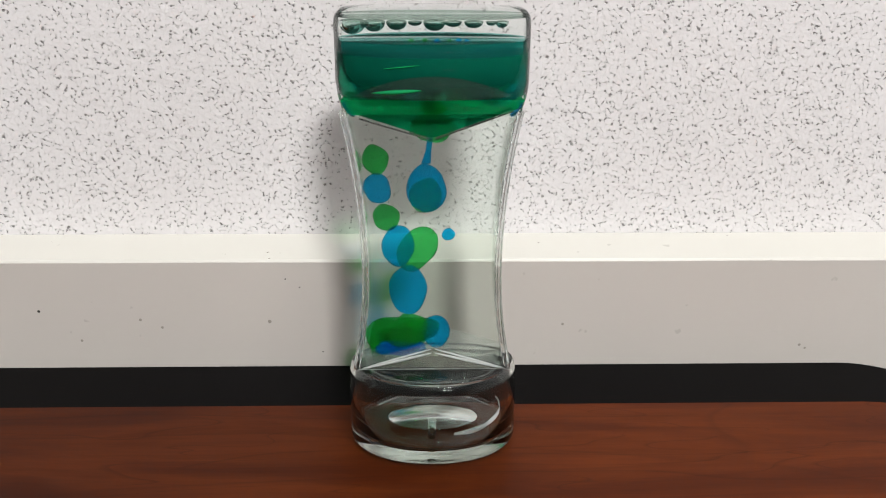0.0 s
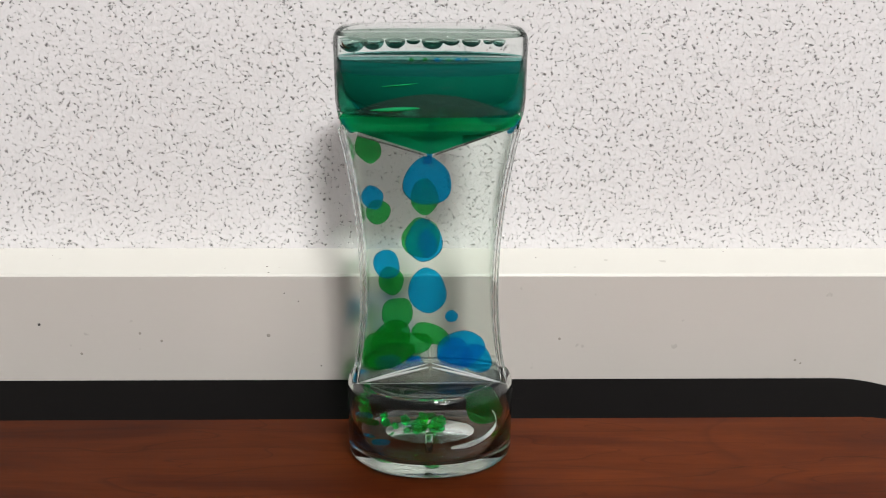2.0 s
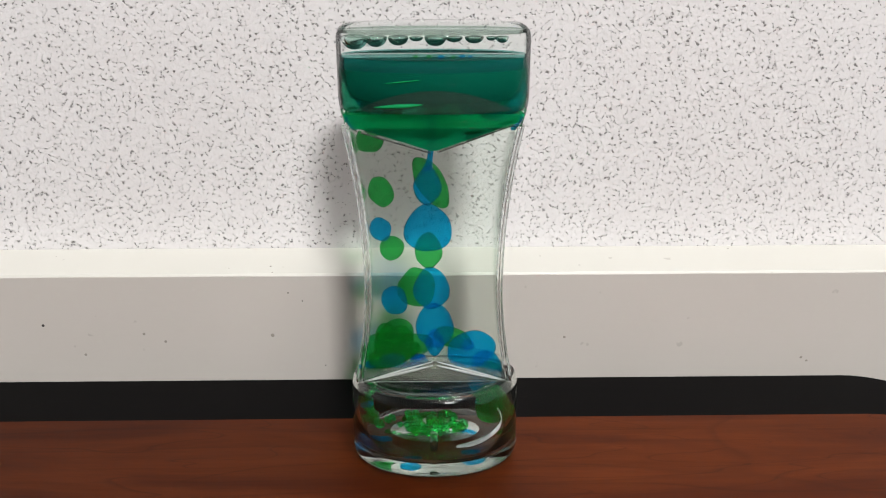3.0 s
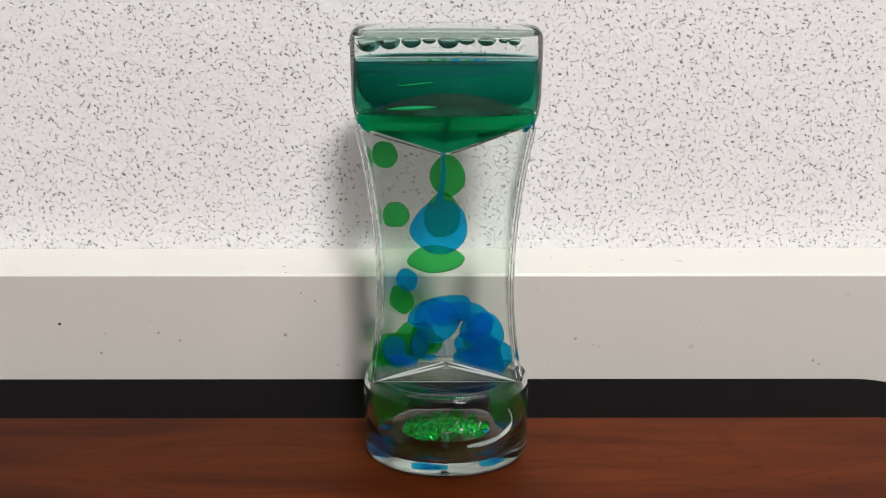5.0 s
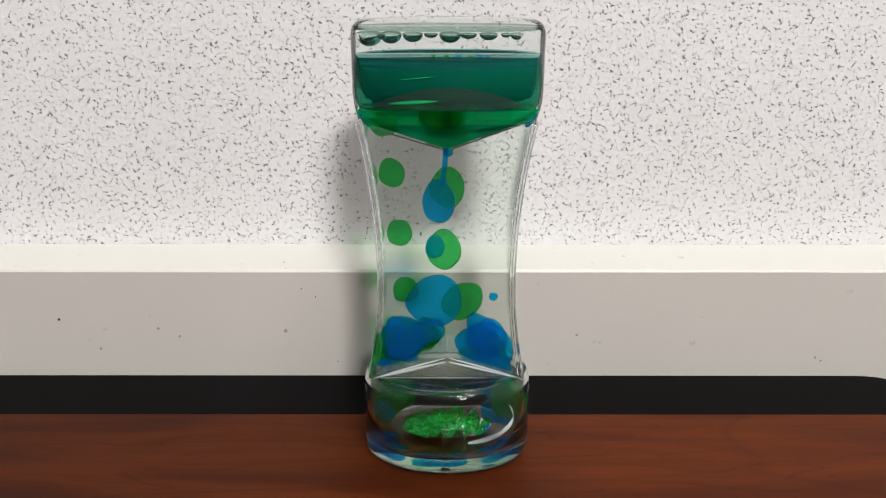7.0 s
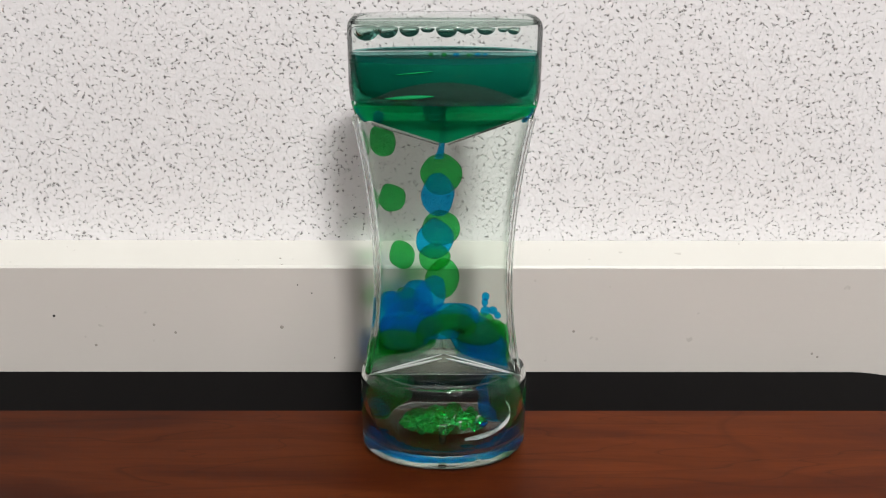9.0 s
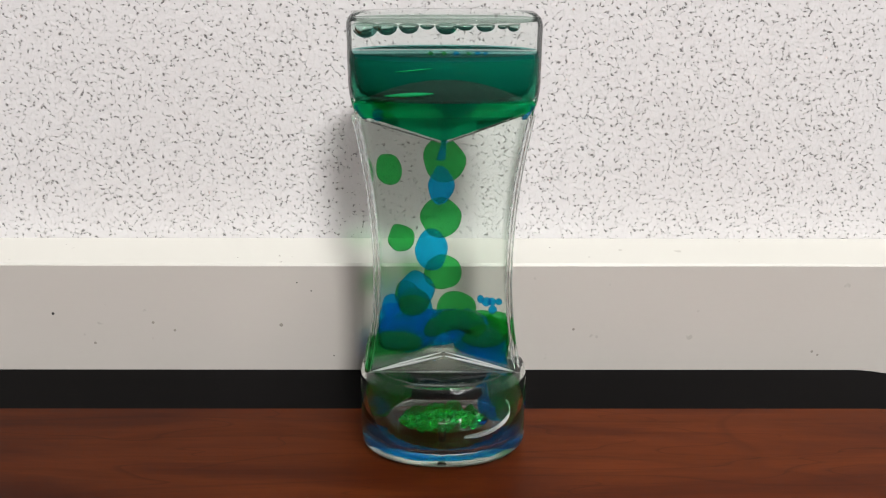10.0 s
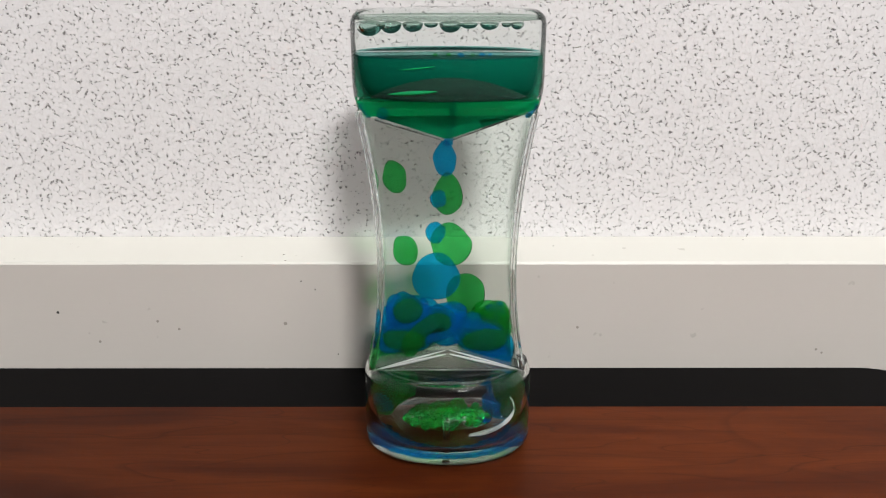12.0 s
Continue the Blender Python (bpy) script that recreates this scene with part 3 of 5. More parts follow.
def motions():
    """The way of every drop: seconds, x, y, z, lean and tilt."""
    def go(ob, *rows):
        walk(ob, [(t, pose(x, y, z, tilt[0] if tilt else 0, lean, 0)) for t, x, y, z, lean, *tilt in rows])

    go(oil_top, (0, 0, 0, 0, 0), (6, 0, 0, -0.0010, 0), (12, 0, 0, -0.0035, 0))
    go(oil_film, (0, 0, 0, 0, 0), (6, 0, 0, -0.0010, 0), (12, 0, 0, -0.0035, 0))
    go(oil_puddle("blue", [(-9.3, -5.6), (-8.6, -0.9), (-3.7, 3.4), (3.7, 6.2), (8.6, 6.4), (9.7, 1.9), (5.6, 0.0), (0.9, -2.8), (-2.8, -6.0)], 0.003, "curved translucent blue oil arching over the lower funnel"), (0, -0.004, 0.0, 0.1258, 0, 84), (3.1, -0.004, 0.0, 0.1258, 0, 84), (3.4, 0.0, 0.0, 0.1195, 10, 45), (3.7, -0.0005, -0.001, 0.1110, 25), (4.3, -0.0014, -0.0046, 0.0614, 10), (5, -0.0022, -0.0046, 0.0511, 12), (5.5, -0.0064, -0.0046, 0.0467, 0), (6, -0.0089, -0.0046, 0.0441, 0), (6.5, -0.0126, -0.0046, 0.0419, -5), (7, -0.0106, -0.0046, 0.0400, 0), (8.8, -0.0103, -0.0046, 0.0417, 0), (12, -0.0131, -0.0046, 0.0392, 0))
    go(oil_puddle("blue", [(-8.6, 7.9), (-1.9, 7.1), (4.7, 4.1), (8.4, 0.0), (8.6, -5.6), (5.6, -8.2), (-1.1, -7.9), (-0.9, -4.7), (2.8, -1.9), (0.9, 0.9), (-7.9, 2.2)], 0.003, "curved translucent blue oil resting beside the lower funnel"), (0, 0.004, 0.0, 0.1258, 0, 84), (3, 0.004, 0.0, 0.1258, 0, 84), (3.3, 0.0, 0.0, 0.1195, 10, 45), (3.6, -0.0005, -0.001, 0.1110, 25), (4.2, 0.0019, -0.004, 0.0572, -20), (5, 0.0053, -0.004, 0.0480, -25), (5.5, 0.0100, -0.004, 0.0459, 0), (6, 0.0112, -0.004, 0.0432, 0), (6.5, 0.0143, -0.004, 0.0388, 15), (7, 0.0140, -0.004, 0.0389, 15), (8.8, 0.0130, -0.004, 0.0387, 15), (12, 0.0138, -0.004, 0.0368, 10))
    go(oil_puddle("blue", [(-8.6, 4.7), (-2.8, 6.0), (0.9, 9.7), (6.5, 9.3), (8.6, 1.9), (8.2, -5.6), (1.9, -8.2), (-8.6, -9.0)], 0.0028, "wide translucent blue oil heaped in the waist"), (0, -0.004, 0.0, 0.1258, 0, 84), (7.2, -0.004, 0.0, 0.1258, 0, 84), (7.45, 0.0, 0.0, 0.1195, 10, 45), (7.7, -0.0005, -0.001, 0.1110, 25), (8.2, -0.0065, -0.0042, 0.0623, 0), (8.8, -0.0121, -0.0042, 0.0495, 0), (9.5, -0.0116, -0.0042, 0.0461, 0), (10.5, -0.0122, -0.0042, 0.0427, 0), (12, -0.0138, -0.0042, 0.0420, 0))
    go(oil_puddle("blue", [(-9.7, -1.9), (-5.6, 4.1), (0.0, 5.6), (7.5, 4.9), (9.9, 1.5), (7.1, -3.7), (0.0, -6.0), (-7.5, -5.6)], 0.0028, "low translucent blue oil lobe above the funnel"), (0, 0.004, 0.0, 0.1258, 0, 84), (7.4, 0.004, 0.0, 0.1258, 0, 84), (7.65, 0.0, 0.0, 0.1195, 10, 45), (7.9, -0.0005, -0.001, 0.1110, 25), (8.4, 0.0007, -0.005, 0.0587, 0), (8.8, 0.0019, -0.005, 0.0465, 0), (9.5, 0.0006, -0.005, 0.0434, 0), (10.5, -0.0018, -0.005, 0.0421, 0), (12, -0.0030, -0.005, 0.0434, -15))
    go(oil_puddle("green", [(-10.3, -3.4), (-8.4, 1.5), (-1.9, 4.1), (6.5, 4.1), (10.3, 0.0), (7.9, -3.4), (1.9, -1.1), (-3.7, -3.0), (-7.9, -4.9)], 0.0024, "bean-shaped translucent green oil over blue oil"), (0, -0.004, 0.0, 0.1258, 0, 84), (7, -0.004, 0.0, 0.1258, 0, 84), (7.25, 0.0, 0.0, 0.1195, 10, 45), (7.5, -0.0005, -0.001, 0.1110, 25), (8.2, -0.0002, -0.0060, 0.0595, 0), (8.8, 0.0004, -0.0060, 0.0454, 0), (9.5, 0.0019, -0.0060, 0.0444, 0), (10, 0.0037, -0.0060, 0.0441, 5), (11, -0.0036, -0.0060, 0.0408, -20), (12, -0.0075, -0.0060, 0.0407, -35))
    go(oil_puddle("green", [(-7.9, -1.5), (-3.7, 4.1), (2.8, 6.4), (7.1, 5.6), (7.9, -1.9), (7.5, -7.1), (0.0, -6.7), (-5.6, -4.5)], 0.0034, "dark green oil heaped against the clear side"), (0, 0.004, 0.0, 0.1258, 0, 84), (7.6, 0.004, 0.0, 0.1258, 0, 84), (7.85, 0.0, 0.0, 0.1195, 10, 45), (8.1, -0.0005, -0.001, 0.1110, 25), (8.5, 0.0084, 0.004, 0.0513, 0), (8.8, 0.0145, 0.004, 0.0334, 0), (9.5, 0.0142, 0.004, 0.0338, 0), (11, 0.0142, 0.004, 0.0346, 0), (12, 0.0136, 0.004, 0.0331, 0))
    go(oil_puddle("green", [(-4.9, -2.6), (-3.7, 4.1), (0.7, 7.5), (4.9, 5.6), (5.2, -3.7), (2.2, -7.1), (-2.6, -6.4)], 0.003, "dark green oil climbing the clear side"), (0, 0.004, 0.0, 0.1258, 0, 84), (7.8, 0.004, 0.0, 0.1258, 0, 84), (8.0, 0.0, 0.0, 0.1195, 10, 45), (8.2, -0.0005, -0.001, 0.1110, 25), (8.6, 0.0090, -0.0035, 0.0600, 10), (8.95, 0.0150, -0.0035, 0.0370, 0), (10.5, 0.0166, -0.0035, 0.0404, 0), (12, 0.0149, -0.0035, 0.0423, 0))
    go(oil_puddle("green", [(-10.5, 4.7), (0.0, 5.6), (10.3, 4.9), (10.8, 1.5), (3.7, -1.9), (-3.7, -4.1), (-11.6, -6.7)], 0.0036, "dark green wedge of oil on the sloping sheet"), (0, -0.0091, 0.003, 0.0344, 0), (0.5, -0.0091, 0.003, 0.0312, 0), (1, -0.0102, 0.003, 0.0328, 0), (2, -0.0110, 0.003, 0.0342, 0), (3, -0.0122, 0.003, 0.0333, 0), (5, -0.0127, 0.003, 0.0333, 0), (6.4, -0.0134, 0.003, 0.0336, 0), (7, -0.0134, 0.003, 0.0348, 0), (9, -0.0141, 0.003, 0.0317, 0), (12, -0.0143, 0.003, 0.0315, 0))
    go(oil_puddle("green", [(-9.3, 1.5), (-3.7, 3.7), (6.5, 2.6), (8.2, -5.6), (5.6, -5.6), (-3.7, -1.9)], 0.003, "green wedge of oil on the sloping sheet"), (0, -0.004, 0.0, 0.1258, 0, 84), (2.9, -0.004, 0.0, 0.1258, 0, 84), (3.15, 0.0, 0.0, 0.1195, 10, 45), (3.4, -0.0005, -0.001, 0.1110, 25), (4.1, 0.0020, 0.003, 0.0545, -20), (4.8, 0.0109, 0.003, 0.0320, 0), (5.5, 0.0124, 0.003, 0.0295, 0), (7, 0.0130, 0.003, 0.0297, 0), (12, 0.0128, 0.003, 0.0293, 0))
    go(oil_puddle("blue", [(-9.3, 1.5), (-3.7, 3.7), (6.5, 2.6), (8.2, -5.6), (5.6, -5.6), (-3.7, -1.9)], 0.003, "thin blue wedge of oil on the sloping sheet"), (0, 0.004, 0.0, 0.1258, 0, 84), (3.3, 0.004, 0.0, 0.1258, 0, 84), (3.55, 0.0, 0.0, 0.1195, 10, 45), (3.8, -0.0005, -0.001, 0.1110, 25), (4.4, 0.0037, -0.005, 0.0576, -20), (5, 0.0114, -0.005, 0.0333, 0), (5.5, 0.0122, -0.005, 0.0313, 0), (7, 0.0134, -0.005, 0.0307, 0), (12, 0.0132, -0.005, 0.0307, 0))
    go(oil_drop("blue", 0.0129, 0.0147, 0.25, 1), (0, -0.0020, -0.0045, 0.0880, 0), (0.5, -0.0030, -0.0045, 0.0810, 0), (1, -0.0020, -0.0045, 0.0740, 0), (1.5, -0.0010, -0.0045, 0.0660, 0), (2, -0.0010, -0.0045, 0.0590, 0), (2.5, -0.0000, -0.0045, 0.0510, 0), (3, 0.0000, -0.0045, 0.0460, 0), (4, 0.0070, -0.0045, 0.0400, -40), (4.8, 0.0100, -0.0045, 0.0380, -60), (7, 0.0100, -0.0045, 0.0378, -70), (12, 0.0090, -0.0045, 0.0381, -70))
    go(oil_drop("blue", 0.0120, 0.0139, 0.2, 2), (0, 0.0130, -0.0040, 0.1225, 0), (0.15, 0.0000, -0.0045, 0.1126, 0), (0.5, -0.0010, -0.0045, 0.1000, 0), (1, -0.0020, -0.0045, 0.0910, 0), (1.5, -0.0020, -0.0045, 0.0840, 0), (2, -0.0020, -0.0045, 0.0760, 0), (2.5, -0.0030, -0.0045, 0.0670, 0), (3, -0.0010, -0.0045, 0.0590, 0), (4, 0.0120, -0.0045, 0.0470, 0), (4.8, 0.0130, -0.0045, 0.0440, 0), (6, 0.0145, -0.0045, 0.0420, 0), (7, 0.0140, -0.0045, 0.0400, 0), (12, 0.0140, -0.0045, 0.0370, 0))
    go(oil_drop("blue", 0.0157, 0.0149, 0.2, 3), (0, -0.0060, -0.0040, 0.1225, 0), (1.1, -0.0060, -0.0040, 0.1225, 0), (1.65, 0.0000, -0.0045, 0.1132, 0), (2, -0.0010, -0.0045, 0.0950, 0), (2.5, -0.0010, -0.0045, 0.0870, 0), (3, -0.0020, -0.0045, 0.0790, 0), (4.8, -0.0005, -0.0045, 0.0510, 80), (5.5, -0.0139, -0.0045, 0.0430, 85), (6, -0.0140, -0.0045, 0.0425, 80), (6.5, -0.0142, -0.0045, 0.0410, 80), (7, -0.0142, -0.0045, 0.0405, 80), (7.7, 0.0150, -0.0027, 0.0310, 80), (8.1, 0.0156, 0.0000, 0.0262, 80), (8.5, 0.0165, -0.0015, 0.0190, 80), (9.3, 0.0197, -0.0008, 0.0129, 80), (12, 0.0197, -0.0008, 0.0129, 80))
    go(oil_drop("blue", 0.0190, 0.0168, 0.2, 4), (0, 0.0190, -0.0040, 0.1225, -10), (3, 0.0190, -0.0040, 0.1225, -10), (3.55, 0.0000, -0.0045, 0.1143, -10), (3.9, -0.0020, -0.0045, 0.1000, -10), (4.8, -0.0020, -0.0045, 0.0830, -10), (5.5, -0.0020, -0.0045, 0.0740, -10), (6, -0.0020, -0.0045, 0.0680, -10), (6.5, -0.0030, -0.0045, 0.0590, -10), (7, -0.0040, -0.0045, 0.0540, -10), (7.2, -0.0050, -0.0045, 0.0530, -10), (8.8, -0.0115, -0.0045, 0.0450, -10), (12, -0.0118, -0.0045, 0.0420, -10))
    go(oil_drop("blue", 0.0106, 0.0136, 0.3, 5), (0, -0.0130, -0.0040, 0.1225, 0), (5.6, -0.0130, -0.0040, 0.1225, 0), (6.15, 0.0000, -0.0045, 0.1124, 0), (6.5, -0.0020, -0.0045, 0.0950, 0), (7, -0.0030, -0.0045, 0.0870, 0), (7.2, -0.0030, -0.0045, 0.0830, 0), (8.8, -0.0050, -0.0045, 0.0560, 20), (9.5, -0.0020, -0.0045, 0.0490, 50), (10, 0.0010, -0.0045, 0.0430, 60), (12, 0.0010, -0.0045, 0.0410, 60))
    go(oil_drop("blue", 0.0062, 0.0076, 0.1, 6), (0, 0.0060, -0.0040, 0.1225, 0), (5.1, 0.0060, -0.0040, 0.1225, 0), (5.65, 0.0000, -0.0045, 0.1090, 0), (6, -0.0020, -0.0045, 0.0910, 0), (6.5, -0.0030, -0.0045, 0.0800, 0), (7, -0.0040, -0.0045, 0.0720, 0), (7.2, -0.0040, -0.0045, 0.0690, 0), (8.8, -0.0169, -0.0045, 0.0520, 0), (12, -0.0171, -0.0045, 0.0490, 0))
    go(oil_drop("blue", 0.0121, 0.0128, 0.1, 7), (0, 0.0000, -0.0040, 0.1225, 0), (7, 0.0000, -0.0040, 0.1225, 0), (7.55, 0.0000, -0.0045, 0.1120, 0), (7.9, -0.0020, -0.0045, 0.0940, 0), (8.8, -0.0030, -0.0045, 0.0770, 0), (9.5, -0.0040, -0.0045, 0.0620, 0), (10, -0.0090, -0.0045, 0.0550, 0), (10.5, -0.0130, -0.0045, 0.0510, 0), (11, -0.0144, -0.0045, 0.0490, 0), (12, -0.0145, -0.0045, 0.0470, 0))
    go(oil_drop("blue", 0.0109, 0.0128, 0.2, 8), (0, -0.0190, -0.0040, 0.1225, 0), (7.4, -0.0190, -0.0040, 0.1225, 0), (7.95, 0.0000, -0.0045, 0.1120, 0), (8.3, -0.0020, -0.0045, 0.0990, 0), (8.8, -0.0020, -0.0045, 0.0910, 0), (9.5, -0.0030, -0.0045, 0.0780, 0), (10, -0.0040, -0.0045, 0.0690, 0), (10.5, -0.0040, -0.0045, 0.0600, 0), (11, -0.0070, -0.0045, 0.0550, 0), (11.5, -0.0090, -0.0045, 0.0500, 0), (12, -0.0070, -0.0045, 0.0450, 0))
    go(oil_drop("blue", 0.0155, 0.0151, 0.2, 9), (0, 0.0130, -0.0040, 0.1225, 0), (9.6, 0.0130, -0.0040, 0.1225, 0), (10.15, 0.0000, -0.0045, 0.1133, 0), (10.5, -0.0020, -0.0045, 0.0840, 0), (11, -0.0020, -0.0045, 0.0760, 0), (11.5, -0.0030, -0.0045, 0.0670, 0), (12, -0.0040, -0.0045, 0.0590, 0))
    go(oil_drop("blue", 0.0063, 0.0067, 0.1, 10), (0, -0.0060, -0.0040, 0.1225, 0), (10.1, -0.0060, -0.0040, 0.1225, 0), (10.65, 0.0000, -0.0045, 0.1085, 0), (11, -0.0020, -0.0045, 0.0940, 0), (11.5, -0.0040, -0.0045, 0.0840, 0), (12, -0.0040, -0.0045, 0.0740, 0))
    go(oil_drop("blue", 0.0053, 0.0056, 0.1, 11), (0, 0.0190, -0.0040, 0.1225, 0), (10.6, 0.0190, -0.0040, 0.1225, 0), (11.15, 0.0000, -0.0045, 0.1085, 0), (11.5, -0.0020, -0.0045, 0.0930, 0), (12, -0.0030, -0.0045, 0.0850, 0))
    go(oil_drop("blue", 0.0076, 0.0107, 0.55, 12), (0, -0.0130, -0.0040, 0.1225, 0), (10.7, -0.0130, -0.0040, 0.1225, 0), (11.25, 0.0000, -0.0045, 0.1108, 0), (11.6, -0.0000, -0.0045, 0.1030, 0), (12, -0.0010, -0.0045, 0.0980, 0))
    go(oil_drop("blue", 0.0063, 0.0089, 0.35, 13), (0, 0.0060, -0.0040, 0.1225, 0), (0.6, 0.0060, -0.0040, 0.1225, 0), (1.15, 0.0000, -0.0045, 0.1098, 0), (1.5, -0.0010, -0.0045, 0.1000, 0), (2, -0.0010, -0.0045, 0.0750, 0), (2.5, 0.0000, -0.0045, 0.0410, 0), (3, 0.0000, -0.0045, 0.0400, 0), (6.85, -0.0190, -0.0022, 0.0300, 0), (7.2, -0.0194, -0.0013, 0.0262, 0), (7.6, -0.0165, 0.0053, 0.0190, 0), (8.4, -0.0223, 0.0040, 0.0152, 0), (12, -0.0223, 0.0040, 0.0152, 0))
    go(oil_drop("blue", 0.0086, 0.0116, 0.4, 14), (0, 0.0000, -0.0040, 0.1225, 0), (2.1, 0.0000, -0.0040, 0.1225, 0), (2.65, 0.0000, -0.0045, 0.1113, 0), (3, -0.0020, -0.0045, 0.0930, 0), (3.6, -0.0020, -0.0045, 0.0750, 0), (4.3, 0.0010, -0.0045, 0.0490, 0), (4.8, 0.0090, -0.0045, 0.0460, 60), (6, 0.0110, -0.0045, 0.0430, 60), (12, 0.0120, -0.0045, 0.0390, 60))
    go(oil_drop("blue", 0.0084, 0.0117, 0.4, 15), (0, -0.0190, -0.0040, 0.1225, 0), (8.6, -0.0190, -0.0040, 0.1225, 0), (9.15, 0.0000, -0.0045, 0.1114, 0), (9.5, -0.0010, -0.0045, 0.0970, 0), (10, -0.0010, -0.0045, 0.0900, 0), (10.5, -0.0040, -0.0045, 0.0620, 0), (11, 0.0000, -0.0045, 0.0540, 50), (11.5, 0.0020, -0.0045, 0.0470, 60), (12, 0.0010, -0.0045, 0.0450, 60))
    go(oil_drop("green", 0.0120, 0.0162, 0.0, 16), (0, -0.0050, 0.0045, 0.0650, 35), (0.5, -0.0040, 0.0045, 0.0580, 35), (1, -0.0060, 0.0045, 0.0480, 35), (1.5, -0.0110, 0.0045, 0.0420, 35), (2, -0.0136, 0.0045, 0.0370, 35), (3, -0.0140, 0.0045, 0.0369, 35), (3.6, -0.0154, 0.0027, 0.0310, 35), (4, -0.0160, 0.0000, 0.0262, 35), (4.4, -0.0165, -0.0026, 0.0190, 35), (5.2, -0.0195, -0.0016, 0.0180, 35), (12, -0.0195, -0.0016, 0.0180, 35))
    go(oil_drop("green", 0.0107, 0.0111, 0.0, 17), (0, -0.0020, 0.0045, 0.0830, 0), (0.5, -0.0030, 0.0045, 0.0760, 0), (1, -0.0050, 0.0045, 0.0670, 20), (1.5, -0.0090, 0.0045, 0.0570, 30), (2, -0.0110, 0.0045, 0.0470, 20), (2.5, -0.0110, 0.0045, 0.0390, 0), (3, -0.0120, 0.0045, 0.0360, 0), (5, -0.0178, 0.0027, 0.0310, 0), (5.4, -0.0184, 0.0000, 0.0262, 0), (5.8, -0.0165, 0.0030, 0.0190, 0), (6.6, -0.0214, 0.0024, 0.0123, 0), (12, -0.0214, 0.0024, 0.0123, 0))
    go(oil_drop("green", 0.0131, 0.0131, 0.2, 18), (0, 0.0000, 0.0045, 0.1070, 0), (0.5, -0.0010, 0.0045, 0.0970, 0), (1, -0.0010, 0.0045, 0.0890, 0), (1.5, -0.0020, 0.0045, 0.0810, 0), (2, -0.0030, 0.0045, 0.0740, 0), (2.5, -0.0040, 0.0045, 0.0650, 0), (3, -0.0060, 0.0045, 0.0560, 0), (4, -0.0090, 0.0045, 0.0410, 0), (4.8, -0.0120, 0.0045, 0.0365, 0), (12, -0.0140, 0.0045, 0.0358, 0))
    go(oil_drop("green", 0.0093, 0.0116, 0.2, 19), (0, -0.0130, 0.0040, 0.1225, 0), (0.6, -0.0130, 0.0040, 0.1225, 0), (1.15, 0.0000, 0.0045, 0.1113, 0), (1.5, -0.0010, 0.0045, 0.0970, 0), (2, -0.0020, 0.0045, 0.0880, 0), (2.5, -0.0020, 0.0045, 0.0790, 0), (3, -0.0020, 0.0045, 0.0690, 0), (4, -0.0080, 0.0045, 0.0460, 0), (4.8, -0.0080, 0.0045, 0.0374, 0), (12, -0.0040, 0.0045, 0.0388, 0))
    go(oil_drop("green", 0.0190, 0.0088, 0.0, 20), (0, 0.0060, 0.0040, 0.1225, 60), (2.1, 0.0060, 0.0040, 0.1225, 60), (2.65, 0.0000, 0.0045, 0.1097, 60), (3, -0.0010, 0.0045, 0.0920, 60), (4.8, -0.0030, 0.0045, 0.0680, 0), (5.5, -0.0060, 0.0045, 0.0600, 0), (6, -0.0100, 0.0045, 0.0530, -20), (6.5, -0.0116, 0.0045, 0.0440, 0), (7, -0.0124, 0.0045, 0.0360, 0), (12, -0.0129, 0.0045, 0.0347, 0))
    go(oil_drop("green", 0.0122, 0.0145, 0.1, 21), (0, 0.0000, 0.0040, 0.1225, 0), (3.1, 0.0000, 0.0040, 0.1225, 0), (3.65, 0.0000, 0.0045, 0.1130, 0), (4, -0.0000, 0.0045, 0.0980, 0), (4.8, -0.0010, 0.0045, 0.0840, 0), (5.5, -0.0020, 0.0045, 0.0710, 0), (6, -0.0010, 0.0045, 0.0590, 30), (6.5, 0.0010, 0.0045, 0.0540, 60), (7, 0.0050, 0.0045, 0.0500, 50), (7.2, 0.0070, 0.0045, 0.0480, 50), (8.8, 0.0110, 0.0045, 0.0373, 40), (12, 0.0100, 0.0045, 0.0377, 40))
    go(oil_drop("green", 0.0120, 0.0135, 0.1, 22), (0, -0.0190, 0.0040, 0.1225, 0), (3.9, -0.0190, 0.0040, 0.1225, 0), (4.45, 0.0000, 0.0045, 0.1124, 0), (4.8, 0.0010, 0.0045, 0.0990, 0), (5.5, -0.0010, 0.0045, 0.0910, 0), (6, -0.0010, 0.0045, 0.0840, 0), (6.5, -0.0010, 0.0045, 0.0760, 0), (7, -0.0010, 0.0045, 0.0680, 0), (7.2, -0.0010, 0.0045, 0.0650, 0), (8.8, 0.0020, 0.0045, 0.0430, 70), (9.5, 0.0100, 0.0045, 0.0373, 60), (12, 0.0154, 0.0045, 0.0355, 60))
    go(oil_drop("green", 0.0114, 0.0133, 0.15, 23), (0, 0.0130, 0.0040, 0.1225, 0), (5.6, 0.0130, 0.0040, 0.1225, 0), (6.15, 0.0000, 0.0045, 0.1123, 0), (6.5, -0.0010, 0.0045, 0.0950, 0), (7, 0.0000, 0.0045, 0.0890, 0), (7.2, -0.0000, 0.0045, 0.0840, 0), (8.8, -0.0010, 0.0045, 0.0590, 0), (9.5, 0.0030, 0.0045, 0.0500, 60), (10, 0.0040, 0.0045, 0.0450, 80), (10.5, 0.0120, 0.0045, 0.0420, 80), (12, 0.0140, 0.0045, 0.0410, 80))
